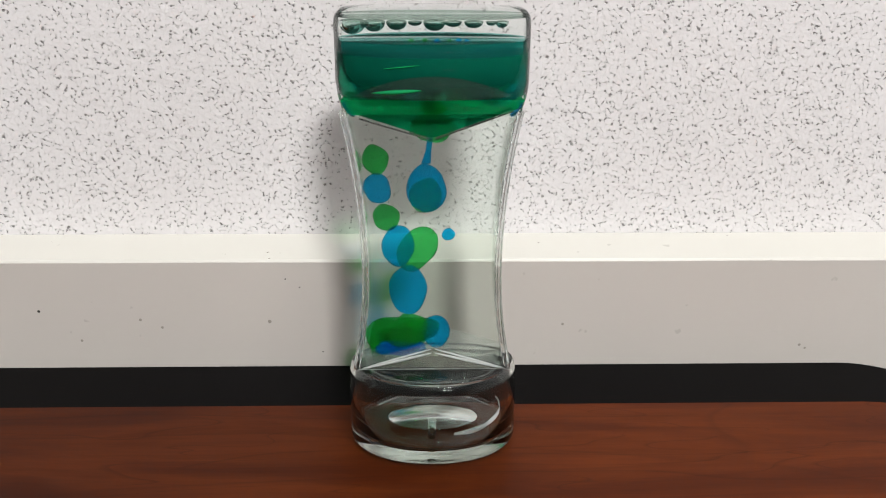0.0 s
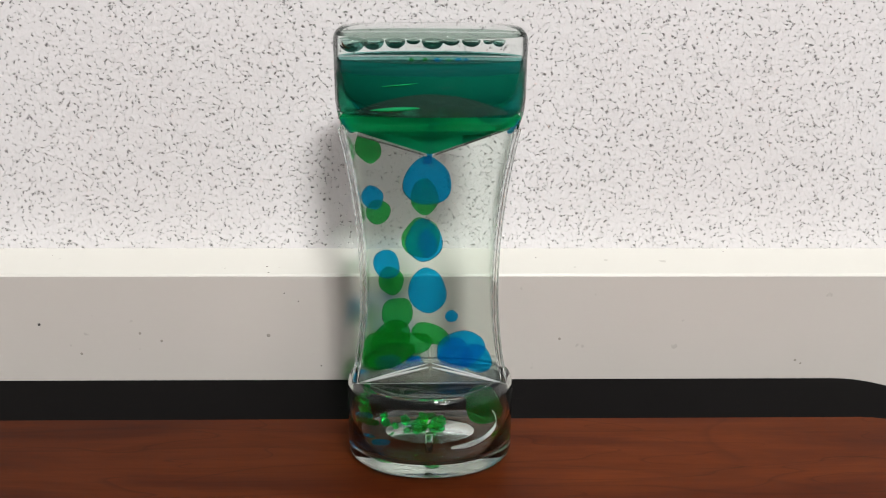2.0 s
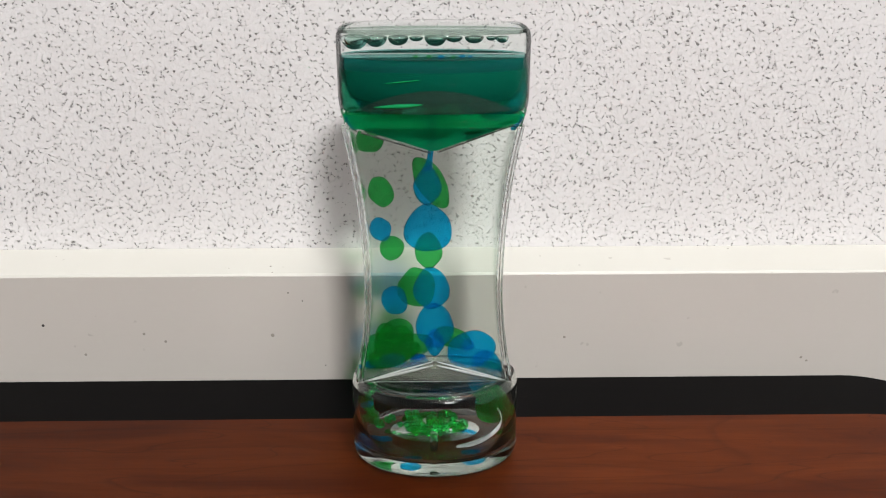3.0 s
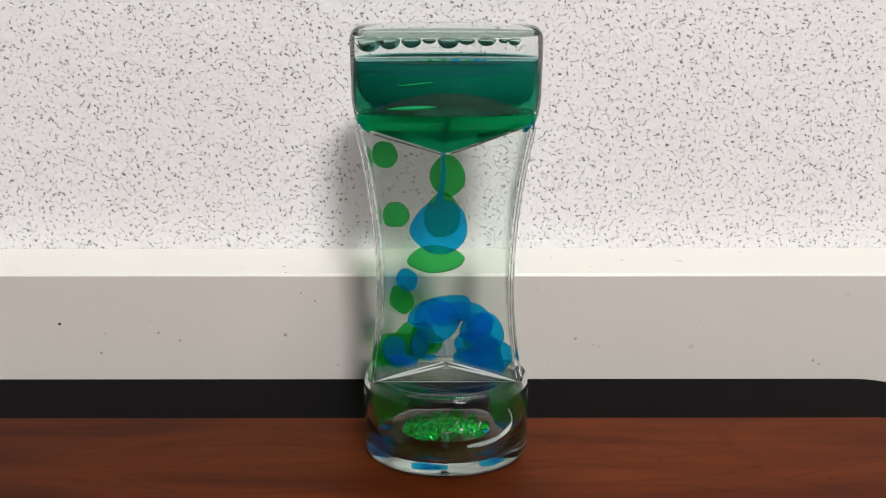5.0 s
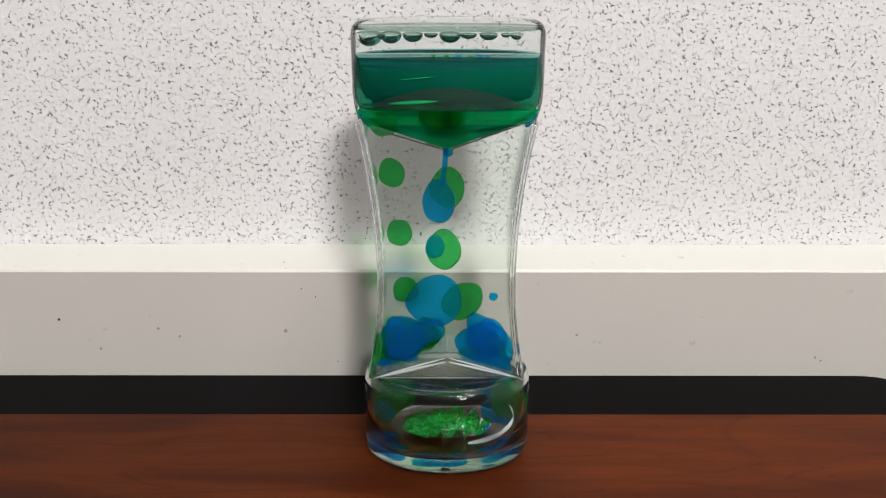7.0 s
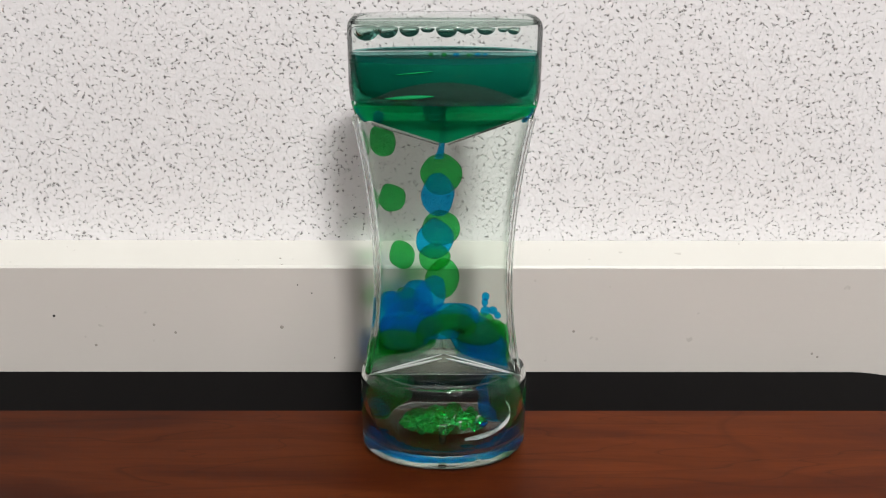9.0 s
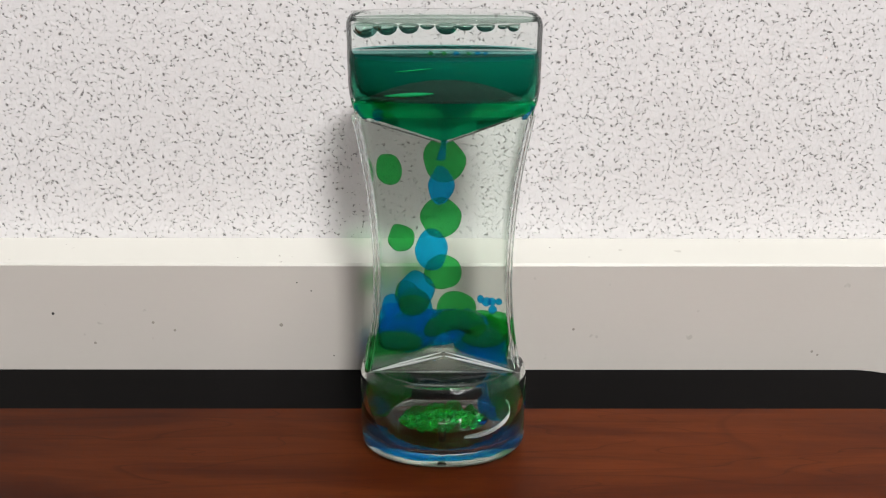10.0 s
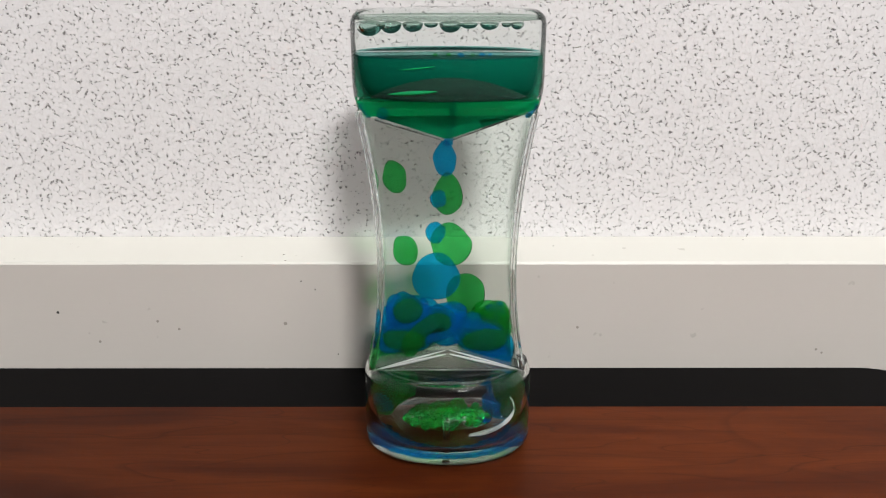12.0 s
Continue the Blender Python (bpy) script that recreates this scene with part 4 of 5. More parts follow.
    go(oil_drop("green", 0.0122, 0.0118, 0.1, 24), (0, -0.0060, 0.0040, 0.1225, 0), (6.3, -0.0060, 0.0040, 0.1225, 0), (6.85, 0.0000, 0.0045, 0.1114, 0), (7.2, -0.0000, 0.0045, 0.1020, 0), (8.8, -0.0010, 0.0045, 0.0770, 0), (9.5, -0.0000, 0.0045, 0.0660, 0), (10, 0.0000, 0.0045, 0.0580, 0), (10.5, 0.0010, 0.0045, 0.0520, 0), (11, 0.0000, 0.0045, 0.0470, 0), (11.5, -0.0040, 0.0045, 0.0430, 0), (12, -0.0030, 0.0045, 0.0392, 0))
    go(oil_drop("green", 0.0134, 0.0130, 0.1, 25), (0, 0.0190, 0.0040, 0.1225, 0), (7.5, 0.0190, 0.0040, 0.1225, 0), (8.05, 0.0000, 0.0045, 0.1121, 0), (8.4, -0.0000, 0.0045, 0.1010, 0), (8.8, -0.0010, 0.0045, 0.0950, 0), (9.5, -0.0010, 0.0045, 0.0840, 0), (10, -0.0010, 0.0045, 0.0770, 0), (10.5, -0.0000, 0.0045, 0.0690, 0), (11, 0.0010, 0.0045, 0.0610, 0), (11.5, 0.0020, 0.0045, 0.0540, 0), (12, 0.0060, 0.0045, 0.0500, 50))
    go(oil_drop("green", 0.0140, 0.0140, 0.1, 26), (0, -0.0130, 0.0040, 0.1225, 0), (9.1, -0.0130, 0.0040, 0.1225, 0), (9.65, 0.0000, 0.0045, 0.1127, 0), (10, -0.0000, 0.0045, 0.0960, 0), (10.5, -0.0000, 0.0045, 0.0900, 0), (11, -0.0000, 0.0045, 0.0820, 0), (11.5, 0.0000, 0.0045, 0.0750, 0), (12, 0.0010, 0.0045, 0.0670, 0))
    go(oil_drop("green", 0.0101, 0.0134, 0.3, 27), (0, 0.0060, 0.0040, 0.1225, 0), (10.1, 0.0060, 0.0040, 0.1225, 0), (10.65, 0.0000, 0.0045, 0.1123, 0), (11, 0.0000, 0.0045, 0.1020, 0), (11.5, 0.0000, 0.0045, 0.0930, 0), (12, -0.0000, 0.0045, 0.0840, 0))
    go(oil_drop("green", 0.0083, 0.0094, 0.1, 28), (0, -0.0180, 0.0045, 0.0950, -25), (0.5, -0.0170, 0.0045, 0.0870, -25), (1, -0.0161, 0.0045, 0.0780, -25), (1.5, -0.0148, 0.0045, 0.0690, -25), (2, -0.0130, 0.0045, 0.0590, -25), (2.5, -0.0140, 0.0045, 0.0470, -25), (3, -0.0160, 0.0045, 0.0380, -25), (4.35, -0.0187, 0.0022, 0.0300, -25), (4.7, -0.0191, 0.0013, 0.0262, -25), (5.1, -0.0165, 0.0030, 0.0190, -25), (5.9, -0.0221, 0.0024, 0.0097, -25), (12, -0.0221, 0.0024, 0.0097, -25))
    go(oil_drop("blue", 0.0084, 0.0091, 0.0, 29), (0, -0.0171, -0.0045, 0.0880, -20), (0.5, -0.0165, -0.0045, 0.0820, -20), (1, -0.0161, -0.0045, 0.0770, -20), (1.5, -0.0154, -0.0045, 0.0730, -20), (2, -0.0140, -0.0045, 0.0680, -20), (2.5, -0.0130, -0.0045, 0.0610, -20), (3, -0.0130, -0.0045, 0.0550, -20), (4, -0.0162, -0.0045, 0.0430, -20), (4.8, -0.0167, -0.0045, 0.0390, -20), (5.65, -0.0189, -0.0022, 0.0300, -20), (6, -0.0193, -0.0013, 0.0262, -20), (6.4, -0.0165, -0.0037, 0.0190, -20), (7.2, -0.0222, -0.0024, 0.0138, -20), (12, -0.0222, -0.0024, 0.0138, -20))
    go(oil_drop("green", 0.0092, 0.0084, 0.0, 30), (0, -0.0150, 0.0045, 0.0760, 35), (0.5, -0.0120, 0.0045, 0.0680, 35), (1, -0.0110, 0.0045, 0.0590, 35), (1.5, -0.0120, 0.0045, 0.0460, 35), (2, -0.0130, 0.0045, 0.0380, 35), (2.6, 0.0180, 0.0027, 0.0310, 35), (3, 0.0186, 0.0000, 0.0262, 35), (3.4, 0.0165, 0.0019, 0.0190, 35), (4.2, 0.0222, 0.0016, 0.0180, 35), (12, 0.0222, 0.0016, 0.0180, 35))
    go(oil_drop("blue", 0.0068, 0.0075, 0.1, 31), (0, -0.0170, -0.0040, 0.1225, -35), (0.15, -0.0205, -0.0045, 0.1135, -35), (0.5, -0.0205, -0.0045, 0.1040, -35), (1, -0.0198, -0.0045, 0.1000, -35), (1.5, -0.0188, -0.0045, 0.0950, -35), (2, -0.0181, -0.0045, 0.0900, -35), (2.5, -0.0174, -0.0045, 0.0840, -35), (3, -0.0170, -0.0045, 0.0790, -35), (4.8, -0.0130, -0.0045, 0.0640, -35), (5.5, -0.0120, -0.0045, 0.0560, -35), (6, -0.0110, -0.0045, 0.0480, -35), (7, -0.0169, -0.0045, 0.0440, -35), (12, -0.0174, -0.0045, 0.0390, -35))
    go(oil_drop("green", 0.0081, 0.0078, 0.1, 32), (0, -0.0130, 0.0040, 0.1225, -35), (0.15, -0.0205, 0.0045, 0.1135, -35), (0.5, -0.0198, 0.0045, 0.1020, -35), (1, -0.0189, 0.0045, 0.0980, -35), (1.5, -0.0178, 0.0045, 0.0910, -35), (2, -0.0170, 0.0045, 0.0830, -35), (2.5, -0.0160, 0.0045, 0.0760, -35), (3, -0.0140, 0.0045, 0.0700, -35), (4, -0.0150, 0.0045, 0.0500, -35), (4.8, -0.0173, 0.0045, 0.0370, -35), (6.05, -0.0193, 0.0022, 0.0300, -35), (6.4, -0.0197, 0.0013, 0.0262, -35), (6.8, -0.0165, 0.0008, 0.0190, -35), (7.6, -0.0226, 0.0008, 0.0166, -35), (12, -0.0226, 0.0008, 0.0166, -35))
    go(oil_drop("green", 0.0080, 0.0099, 0.1, 33), (0, -0.0090, 0.0040, 0.1225, -20), (1.1, -0.0090, 0.0040, 0.1225, -20), (1.65, -0.0205, 0.0045, 0.1135, -20), (2, -0.0198, 0.0045, 0.1040, -20), (2.5, -0.0182, 0.0045, 0.0970, -20), (3, -0.0171, 0.0045, 0.0890, -20), (4.8, -0.0149, 0.0045, 0.0560, -20), (5.5, -0.0160, 0.0045, 0.0420, -20), (6, -0.0169, 0.0045, 0.0340, -20), (7.05, -0.0185, 0.0022, 0.0300, -20), (7.4, 0.0183, 0.0013, 0.0262, -20), (7.8, 0.0165, -0.0060, 0.0190, -20), (8.6, 0.0219, -0.0040, 0.0109, -20), (12, 0.0219, -0.0040, 0.0109, -20))
    go(oil_drop("green", 0.0087, 0.0083, 0.1, 34), (0, -0.0170, 0.0040, 0.1225, -25), (2.1, -0.0170, 0.0040, 0.1225, -25), (2.65, -0.0205, 0.0045, 0.1135, -25), (3, -0.0203, 0.0045, 0.1060, -25), (4.8, -0.0168, 0.0045, 0.0840, -25), (5.5, -0.0158, 0.0045, 0.0750, -25), (6, -0.0150, 0.0045, 0.0680, -25), (6.5, -0.0140, 0.0045, 0.0620, -25), (7, -0.0140, 0.0045, 0.0540, -25), (7.2, -0.0140, 0.0045, 0.0500, -25), (8.8, -0.0177, 0.0045, 0.0330, -25), (9.45, -0.0191, 0.0022, 0.0300, -25), (9.8, -0.0195, 0.0013, 0.0262, -25), (10.2, -0.0165, -0.0004, 0.0190, -25), (11, -0.0223, 0.0000, 0.0152, -25), (12, -0.0223, 0.0000, 0.0152, -25))
    go(oil_drop("green", 0.0082, 0.0089, 0.1, 35), (0, -0.0130, 0.0040, 0.1225, -25), (3.9, -0.0130, 0.0040, 0.1225, -25), (4.45, -0.0205, 0.0045, 0.1135, -25), (4.8, -0.0201, 0.0045, 0.1050, -25), (5.5, -0.0183, 0.0045, 0.0960, -25), (6, -0.0172, 0.0045, 0.0880, -25), (6.5, -0.0164, 0.0045, 0.0800, -25), (7, -0.0157, 0.0045, 0.0740, -25), (7.2, -0.0152, 0.0045, 0.0710, -25), (8.8, -0.0130, 0.0045, 0.0510, -25), (9.5, -0.0120, 0.0045, 0.0430, -25), (10, -0.0130, 0.0045, 0.0360, -25), (10.5, -0.0150, 0.0045, 0.0341, -25), (11.05, -0.0190, 0.0022, 0.0300, -25), (11.4, -0.0194, 0.0013, 0.0262, -25), (11.8, -0.0223, 0.0040, 0.0190, -25), (12, -0.0223, 0.0040, 0.0190, -25))
    go(oil_drop("green", 0.0083, 0.0094, 0.1, 36), (0, -0.0090, 0.0040, 0.1225, -25), (5.1, -0.0090, 0.0040, 0.1225, -25), (5.65, -0.0205, 0.0045, 0.1135, -25), (6, -0.0200, 0.0045, 0.1050, -25), (6.5, -0.0191, 0.0045, 0.1000, -25), (7, -0.0178, 0.0045, 0.0940, -25), (7.2, -0.0174, 0.0045, 0.0910, -25), (8.8, -0.0140, 0.0045, 0.0680, -25), (9.5, -0.0130, 0.0045, 0.0570, -25), (10, -0.0120, 0.0045, 0.0500, -25), (10.5, -0.0120, 0.0045, 0.0450, -25), (11, -0.0150, 0.0045, 0.0390, -25), (11.5, -0.0170, 0.0045, 0.0340, -25), (12, -0.0170, 0.0045, 0.0335, -25))
    go(oil_drop("green", 0.0086, 0.0090, 0.1, 37), (0, -0.0170, 0.0040, 0.1225, -20), (6.3, -0.0170, 0.0040, 0.1225, -20), (6.85, -0.0205, 0.0045, 0.1135, -20), (7.2, -0.0202, 0.0045, 0.1060, -20), (8.8, -0.0170, 0.0045, 0.0870, -20), (9.5, -0.0161, 0.0045, 0.0770, -20), (10, -0.0140, 0.0045, 0.0700, -20), (10.5, -0.0140, 0.0045, 0.0640, -20), (11, -0.0130, 0.0045, 0.0560, -20), (11.5, -0.0130, 0.0045, 0.0510, -20), (12, -0.0140, 0.0045, 0.0450, -20))
    go(oil_drop("green", 0.0084, 0.0099, 0.15, 38), (0, -0.0130, 0.0040, 0.1225, -15), (7.9, -0.0130, 0.0040, 0.1225, -15), (8.45, -0.0205, 0.0045, 0.1135, -15), (8.8, -0.0201, 0.0045, 0.1060, -15), (9.5, -0.0183, 0.0045, 0.0980, -15), (10, -0.0176, 0.0045, 0.0930, -15), (10.5, -0.0166, 0.0045, 0.0850, -15), (11, -0.0160, 0.0045, 0.0780, -15), (11.5, -0.0149, 0.0045, 0.0720, -15), (12, -0.0140, 0.0045, 0.0650, -15))
    go(oil_drop("green", 0.0079, 0.0104, 0.2, 39), (0, -0.0090, 0.0040, 0.1225, -15), (9.6, -0.0090, 0.0040, 0.1225, -15), (10.15, -0.0205, 0.0045, 0.1135, -15), (10.5, -0.0199, 0.0045, 0.1050, -15), (11, -0.0191, 0.0045, 0.1010, -15), (11.5, -0.0181, 0.0045, 0.0970, -15), (12, -0.0172, 0.0045, 0.0900, -15))
    go(oil_drop("blue", 0.0029, 0.0026, 0.0, 40), (0, -0.0130, -0.0040, 0.1225, 0), (4.9, -0.0130, -0.0040, 0.1225, 0), (5.45, 0.0000, -0.0045, 0.1085, 0), (5.8, 0.0010, -0.0045, 0.0800, 0), (6.5, 0.0120, -0.0045, 0.0550, 0), (7, 0.0150, -0.0045, 0.0550, 0), (8.8, 0.0160, -0.0045, 0.0490, 0), (12, 0.0160, -0.0045, 0.0480, 0))
    go(oil_drop("blue", 0.0026, 0.0026, 0.0, 41), (0, 0.0060, -0.0040, 0.1225, 0), (6.7, 0.0060, -0.0040, 0.1225, 0), (7.25, 0.0000, -0.0045, 0.1085, 0), (7.6, 0.0020, -0.0045, 0.0790, 0), (8.8, 0.0130, -0.0045, 0.0550, 0), (9.5, 0.0140, -0.0045, 0.0510, 0), (10.5, 0.0170, -0.0045, 0.0510, 0), (12, 0.0170, -0.0045, 0.0490, 0))
    go(oil_drop("blue", 0.0033, 0.0029, 0.0, 42), (0, 0.0000, -0.0040, 0.1225, 0), (6.4, 0.0000, -0.0040, 0.1225, 0), (6.95, 0.0000, -0.0045, 0.1085, 0), (7.3, 0.0020, -0.0045, 0.0750, 0), (8.8, 0.0130, -0.0045, 0.0480, 0), (9.5, 0.0140, -0.0045, 0.0510, 0), (10, 0.0140, -0.0045, 0.0510, 0), (12, 0.0140, -0.0045, 0.0480, 0))
    go(oil_drop("blue", 0.0022, 0.0022, 0.0, 43), (0, -0.0190, -0.0040, 0.1225, 0), (7.1, -0.0190, -0.0040, 0.1225, 0), (7.65, 0.0000, -0.0045, 0.1085, 0), (8, 0.0020, -0.0045, 0.0750, 0), (8.8, 0.0180, -0.0045, 0.0470, 0), (9.5, 0.0160, -0.0045, 0.0470, 0), (10, 0.0180, -0.0045, 0.0510, 0), (12, 0.0180, -0.0045, 0.0470, 0))
    go(oil_drop("blue", 0.0022, 0.0026, 0.0, 44), (0, 0.0130, -0.0040, 0.1225, 0), (7.4, 0.0130, -0.0040, 0.1225, 0), (7.95, 0.0000, -0.0045, 0.1085, 0), (8.3, 0.0020, -0.0045, 0.0720, 0), (9.5, 0.0180, -0.0045, 0.0500, 0), (10, 0.0120, -0.0045, 0.0520, 0), (12, 0.0160, -0.0045, 0.0450, 0))
    go(oil_drop("green", 0.0043, 0.0035, 0.0, 45), (0, -0.0060, 0.0040, 0.1225, 0), (7.7, -0.0060, 0.0040, 0.1225, 0), (8.25, 0.0000, 0.0045, 0.1085, 0), (8.6, 0.0020, 0.0045, 0.0690, 0), (9.5, 0.0020, 0.0045, 0.0367, 0), (10.5, 0.0030, 0.0045, 0.0364, 0), (12, 0.0040, 0.0045, 0.0360, 0))
    go(oil_drop("blue", 0.0041, 0.0037, 0.0, 46), (0, 0.0050, -0.0045, 0.0730, 0), (0.5, 0.0050, -0.0045, 0.0680, 0), (1, 0.0050, -0.0045, 0.0620, 0), (1.5, 0.0060, -0.0045, 0.0560, 0), (2, 0.0070, -0.0045, 0.0500, 0), (2.5, 0.0080, -0.0045, 0.0430, 0), (3, 0.0110, -0.0045, 0.0390, 0), (4.8, 0.0110, -0.0045, 0.0380, 0), (12, 0.0110, -0.0045, 0.0337, 0))
    go(oil_drop("blue", 0.0125, 0.0160, 0.0, 47), (0, -0.0080, -0.0045, 0.0540, 0), (0.5, -0.0040, -0.0045, 0.0450, 20), (1, -0.0000, -0.0045, 0.0413, 55), (1.5, 0.0080, -0.0045, 0.0385, 72), (2, 0.0100, -0.0045, 0.0379, 74), (3, 0.0120, -0.0045, 0.0372, 74), (5.5, 0.0149, -0.0027, 0.0310, 74), (5.9, 0.0155, 0.0000, 0.0262, 74), (6.3, 0.0165, -0.0015, 0.0190, 74), (7.1, 0.0196, -0.0008, 0.0130, 74), (12, 0.0196, -0.0008, 0.0130, 74))
    go(oil_drop("blue", 0.0101, 0.0131, 0.0, 48), (0, -0.0110, -0.0045, 0.0690, 0), (0.5, -0.0110, -0.0045, 0.0590, 0), (1, -0.0100, -0.0045, 0.0470, 0), (1.5, -0.0090, -0.0045, 0.0410, 0), (2.3, 0.0162, -0.0027, 0.0310, 0), (2.7, 0.0168, 0.0000, 0.0262, 0), (3.1, 0.0165, 0.0041, 0.0190, 0), (3.9, 0.0207, 0.0032, 0.0152, 0), (12, 0.0207, 0.0032, 0.0152, 0))
    go(oil_drop("blue", 0.0087, 0.0106, 0.0, 49), (0, 0.0010, -0.0045, 0.0394, 0), (0.5, 0.0050, -0.0045, 0.0381, -40), (1, 0.0110, -0.0045, 0.0360, -60), (1.5, 0.0140, -0.0045, 0.0350, -60), (3.05, 0.0176, -0.0022, 0.0300, -60), (3.4, 0.0180, -0.0013, 0.0262, -60), (3.8, 0.0165, -0.0026, 0.0190, -60), (4.6, 0.0216, -0.0016, 0.0103, -60), (12, 0.0216, -0.0016, 0.0103, -60))
    go(oil_drop("green", 0.0117, 0.0117, 0.0, 51), (0, -0.0165, 0.0035, 0.0345, 0), (0.7, 0.0169, 0.0021, 0.0310, 0), (1.1, 0.0175, 0.0000, 0.0262, 0), (1.5, 0.0165, -0.0037, 0.0190, 0), (2.3, 0.0189, -0.0075, 0.0180, 0), (12, 0.0212, -0.0024, 0.0180, 0))
    go(oil_drop("green", 0.0169, 0.0075, 0.0, 52), (0, -0.0070, -0.0045, 0.0390, -18), (0.5, -0.0070, -0.0045, 0.0380, -18), (1, -0.0120, -0.0045, 0.0363, -18), (1.5, -0.0135, -0.0045, 0.0357, -18), (3, -0.0138, -0.0045, 0.0356, -18), (3.8, -0.0151, -0.0027, 0.0310, -18), (4.2, -0.0157, 0.0000, 0.0262, -18), (4.6, -0.0165, 0.0019, 0.0190, -18), (5.4, -0.0193, 0.0016, 0.0135, -18), (12, -0.0193, 0.0016, 0.0135, -18))
    go(oil_drop("green", 0.0137, 0.0066, 0.0, 53), (0, -0.0060, 0.0045, 0.0377, 18), (1, -0.0030, 0.0045, 0.0388, 18), (2, -0.0000, 0.0045, 0.0398, 18), (3, 0.0060, 0.0045, 0.0377, 18), (4.8, 0.0120, 0.0045, 0.0356, 18), (12, 0.0140, 0.0045, 0.0350, 18))
    go(oil_drop("green", 0.0154, 0.0084, 0.1, 54), (0, -0.0130, -0.0090, 0.1225, 0), (6.6, -0.0130, -0.0090, 0.1225, 0), (7.15, 0.0000, -0.0056, 0.1095, 0), (7.5, -0.0010, -0.0056, 0.0980, 0), (8.1, -0.0040, -0.0056, 0.0670, 0), (8.8, -0.0137, -0.0056, 0.0400, 0), (12, -0.0139, -0.0056, 0.0380, 0))
    go(oil_drop("green", 0.0153, 0.0084, 0.1, 55), (0, 0.0060, -0.0090, 0.1225, 0), (6.9, 0.0060, -0.0090, 0.1225, 0), (7.45, 0.0000, -0.0056, 0.1095, 0), (7.8, -0.0010, -0.0056, 0.0980, 0), (8.4, 0.0020, -0.0056, 0.0630, 0), (8.8, 0.0090, -0.0056, 0.0440, 0), (9.5, 0.0130, -0.0056, 0.0400, 0), (12, 0.0120, -0.0056, 0.0380, 0))
    go(oil_drop("green", 0.0104, 0.0086, 0.1, 56), (0, 0.0000, -0.0090, 0.1225, 0), (7.3, 0.0000, -0.0090, 0.1225, 0), (7.85, 0.0000, -0.0056, 0.1096, 0), (8.2, -0.0010, -0.0056, 0.1010, 0), (8.8, -0.0020, -0.0056, 0.0760, 0), (9.5, -0.0070, -0.0056, 0.0540, 0), (10.5, -0.0110, -0.0056, 0.0510, 0), (12, -0.0130, -0.0056, 0.0480, 0))
    for colour, size, x, y, seed in (("blue", 0.0024, 0.0012, -0.0168, 301), ("green", 0.0020, -0.0022, -0.0160, 302), ("blue", 0.0022, 0.0072, -0.0150, 303), ("green", 0.0017, 0.0046, -0.0172, 304),
                                     ("green", 0.0018, -0.0060, -0.0165, 305), ("blue", 0.0017, 0.0094, -0.0158, 306)):
        go(oil_drop(colour, size * 0.75, size * 0.55, 0.0, seed), (0, x, y, LEVEL + 0.0035, 0), (6, x + 0.0015, y, LEVEL + 0.0025, 0), (12, x + 0.0022, y, LEVEL, 0))
    go(oil_drop("blue", 0.0036, 0.0036, 0.0, 307), (0, -0.0120, 0.001, 0.1225, 0), (7.6, -0.0160, 0.001, 0.1225, 0), (8.6, -0.0196, -0.0090, 0.1128, 0), (12, -0.0194, -0.0090, 0.1122, 0))
    rnd = random.Random(5)
    # Beads added over the lens as the glitter of refracted green oil.
    for i in range(44):
        a, f = i * 2.4, math.sqrt((i + 0.5) / 44)
        x, y = 0.0145 * f * math.cos(a), -0.003 + 0.0090 * f * math.sin(a)
        z = 0.0068 + 0.0018 * (1 - f * f) + rnd.uniform(0, 0.0012)
        start, wx, wz = 0.15 + 0.055 * i, -rnd.uniform(0.006, 0.017), rnd.uniform(0.0335, 0.0360)
        go(oil_glint(rnd.uniform(0.0008, 0.0018), i), (0, wx, 0.003, wz, 0), (start, wx, 0.003, wz, 0), (start + 0.5, -0.0215, 0.001, 0.0266, 10),
           (start + 0.8, -0.0225, -0.001, 0.0140, 30), (start + 1.3, x - 0.003, y, z + 0.002, 60), (start + 2.0, x, y, z, 80), (12, x - 0.001 * math.sin(i), y, z, 120))
    go(oil_strand(0.0265), (0, -0.0020, -0.0045, 0.0960, 0), (0.5, -0.0010, -0.0045, 0.1020, 0), (1, -0.0010, -0.0045, 0.0970, 0), (1.5, 0.0000, -0.0045, 0.1030, 0), (2, -0.0010, -0.0045, 0.1010, 0), (2.5, -0.0010, -0.0045, 0.0950, 0), (3, -0.0020, -0.0045, 0.0980, 0), (4.8, -0.0020, -0.0045, 0.0910, 0), (5.5, -0.0030, -0.0045, 0.0820, 0), (6, -0.0030, -0.0045, 0.0770, 0), (6.5, -0.0020, -0.0045, 0.0940, 0), (7, -0.0020, -0.0045, 0.0920, 0), (7.2, -0.0020, -0.0045, 0.0900, 0), (8.8, -0.0020, -0.0045, 0.0970, 0), (9.5, -0.0000, -0.0045, 0.1030, 0), (10, -0.0010, -0.0045, 0.0980, 0), (10.5, -0.0020, -0.0045, 0.0920, 0), (11, -0.0030, -0.0045, 0.0860, 0), (11.5, -0.0010, -0.0045, 0.0970, 0), (12, -0.0000, -0.0045, 0.1020, 0))
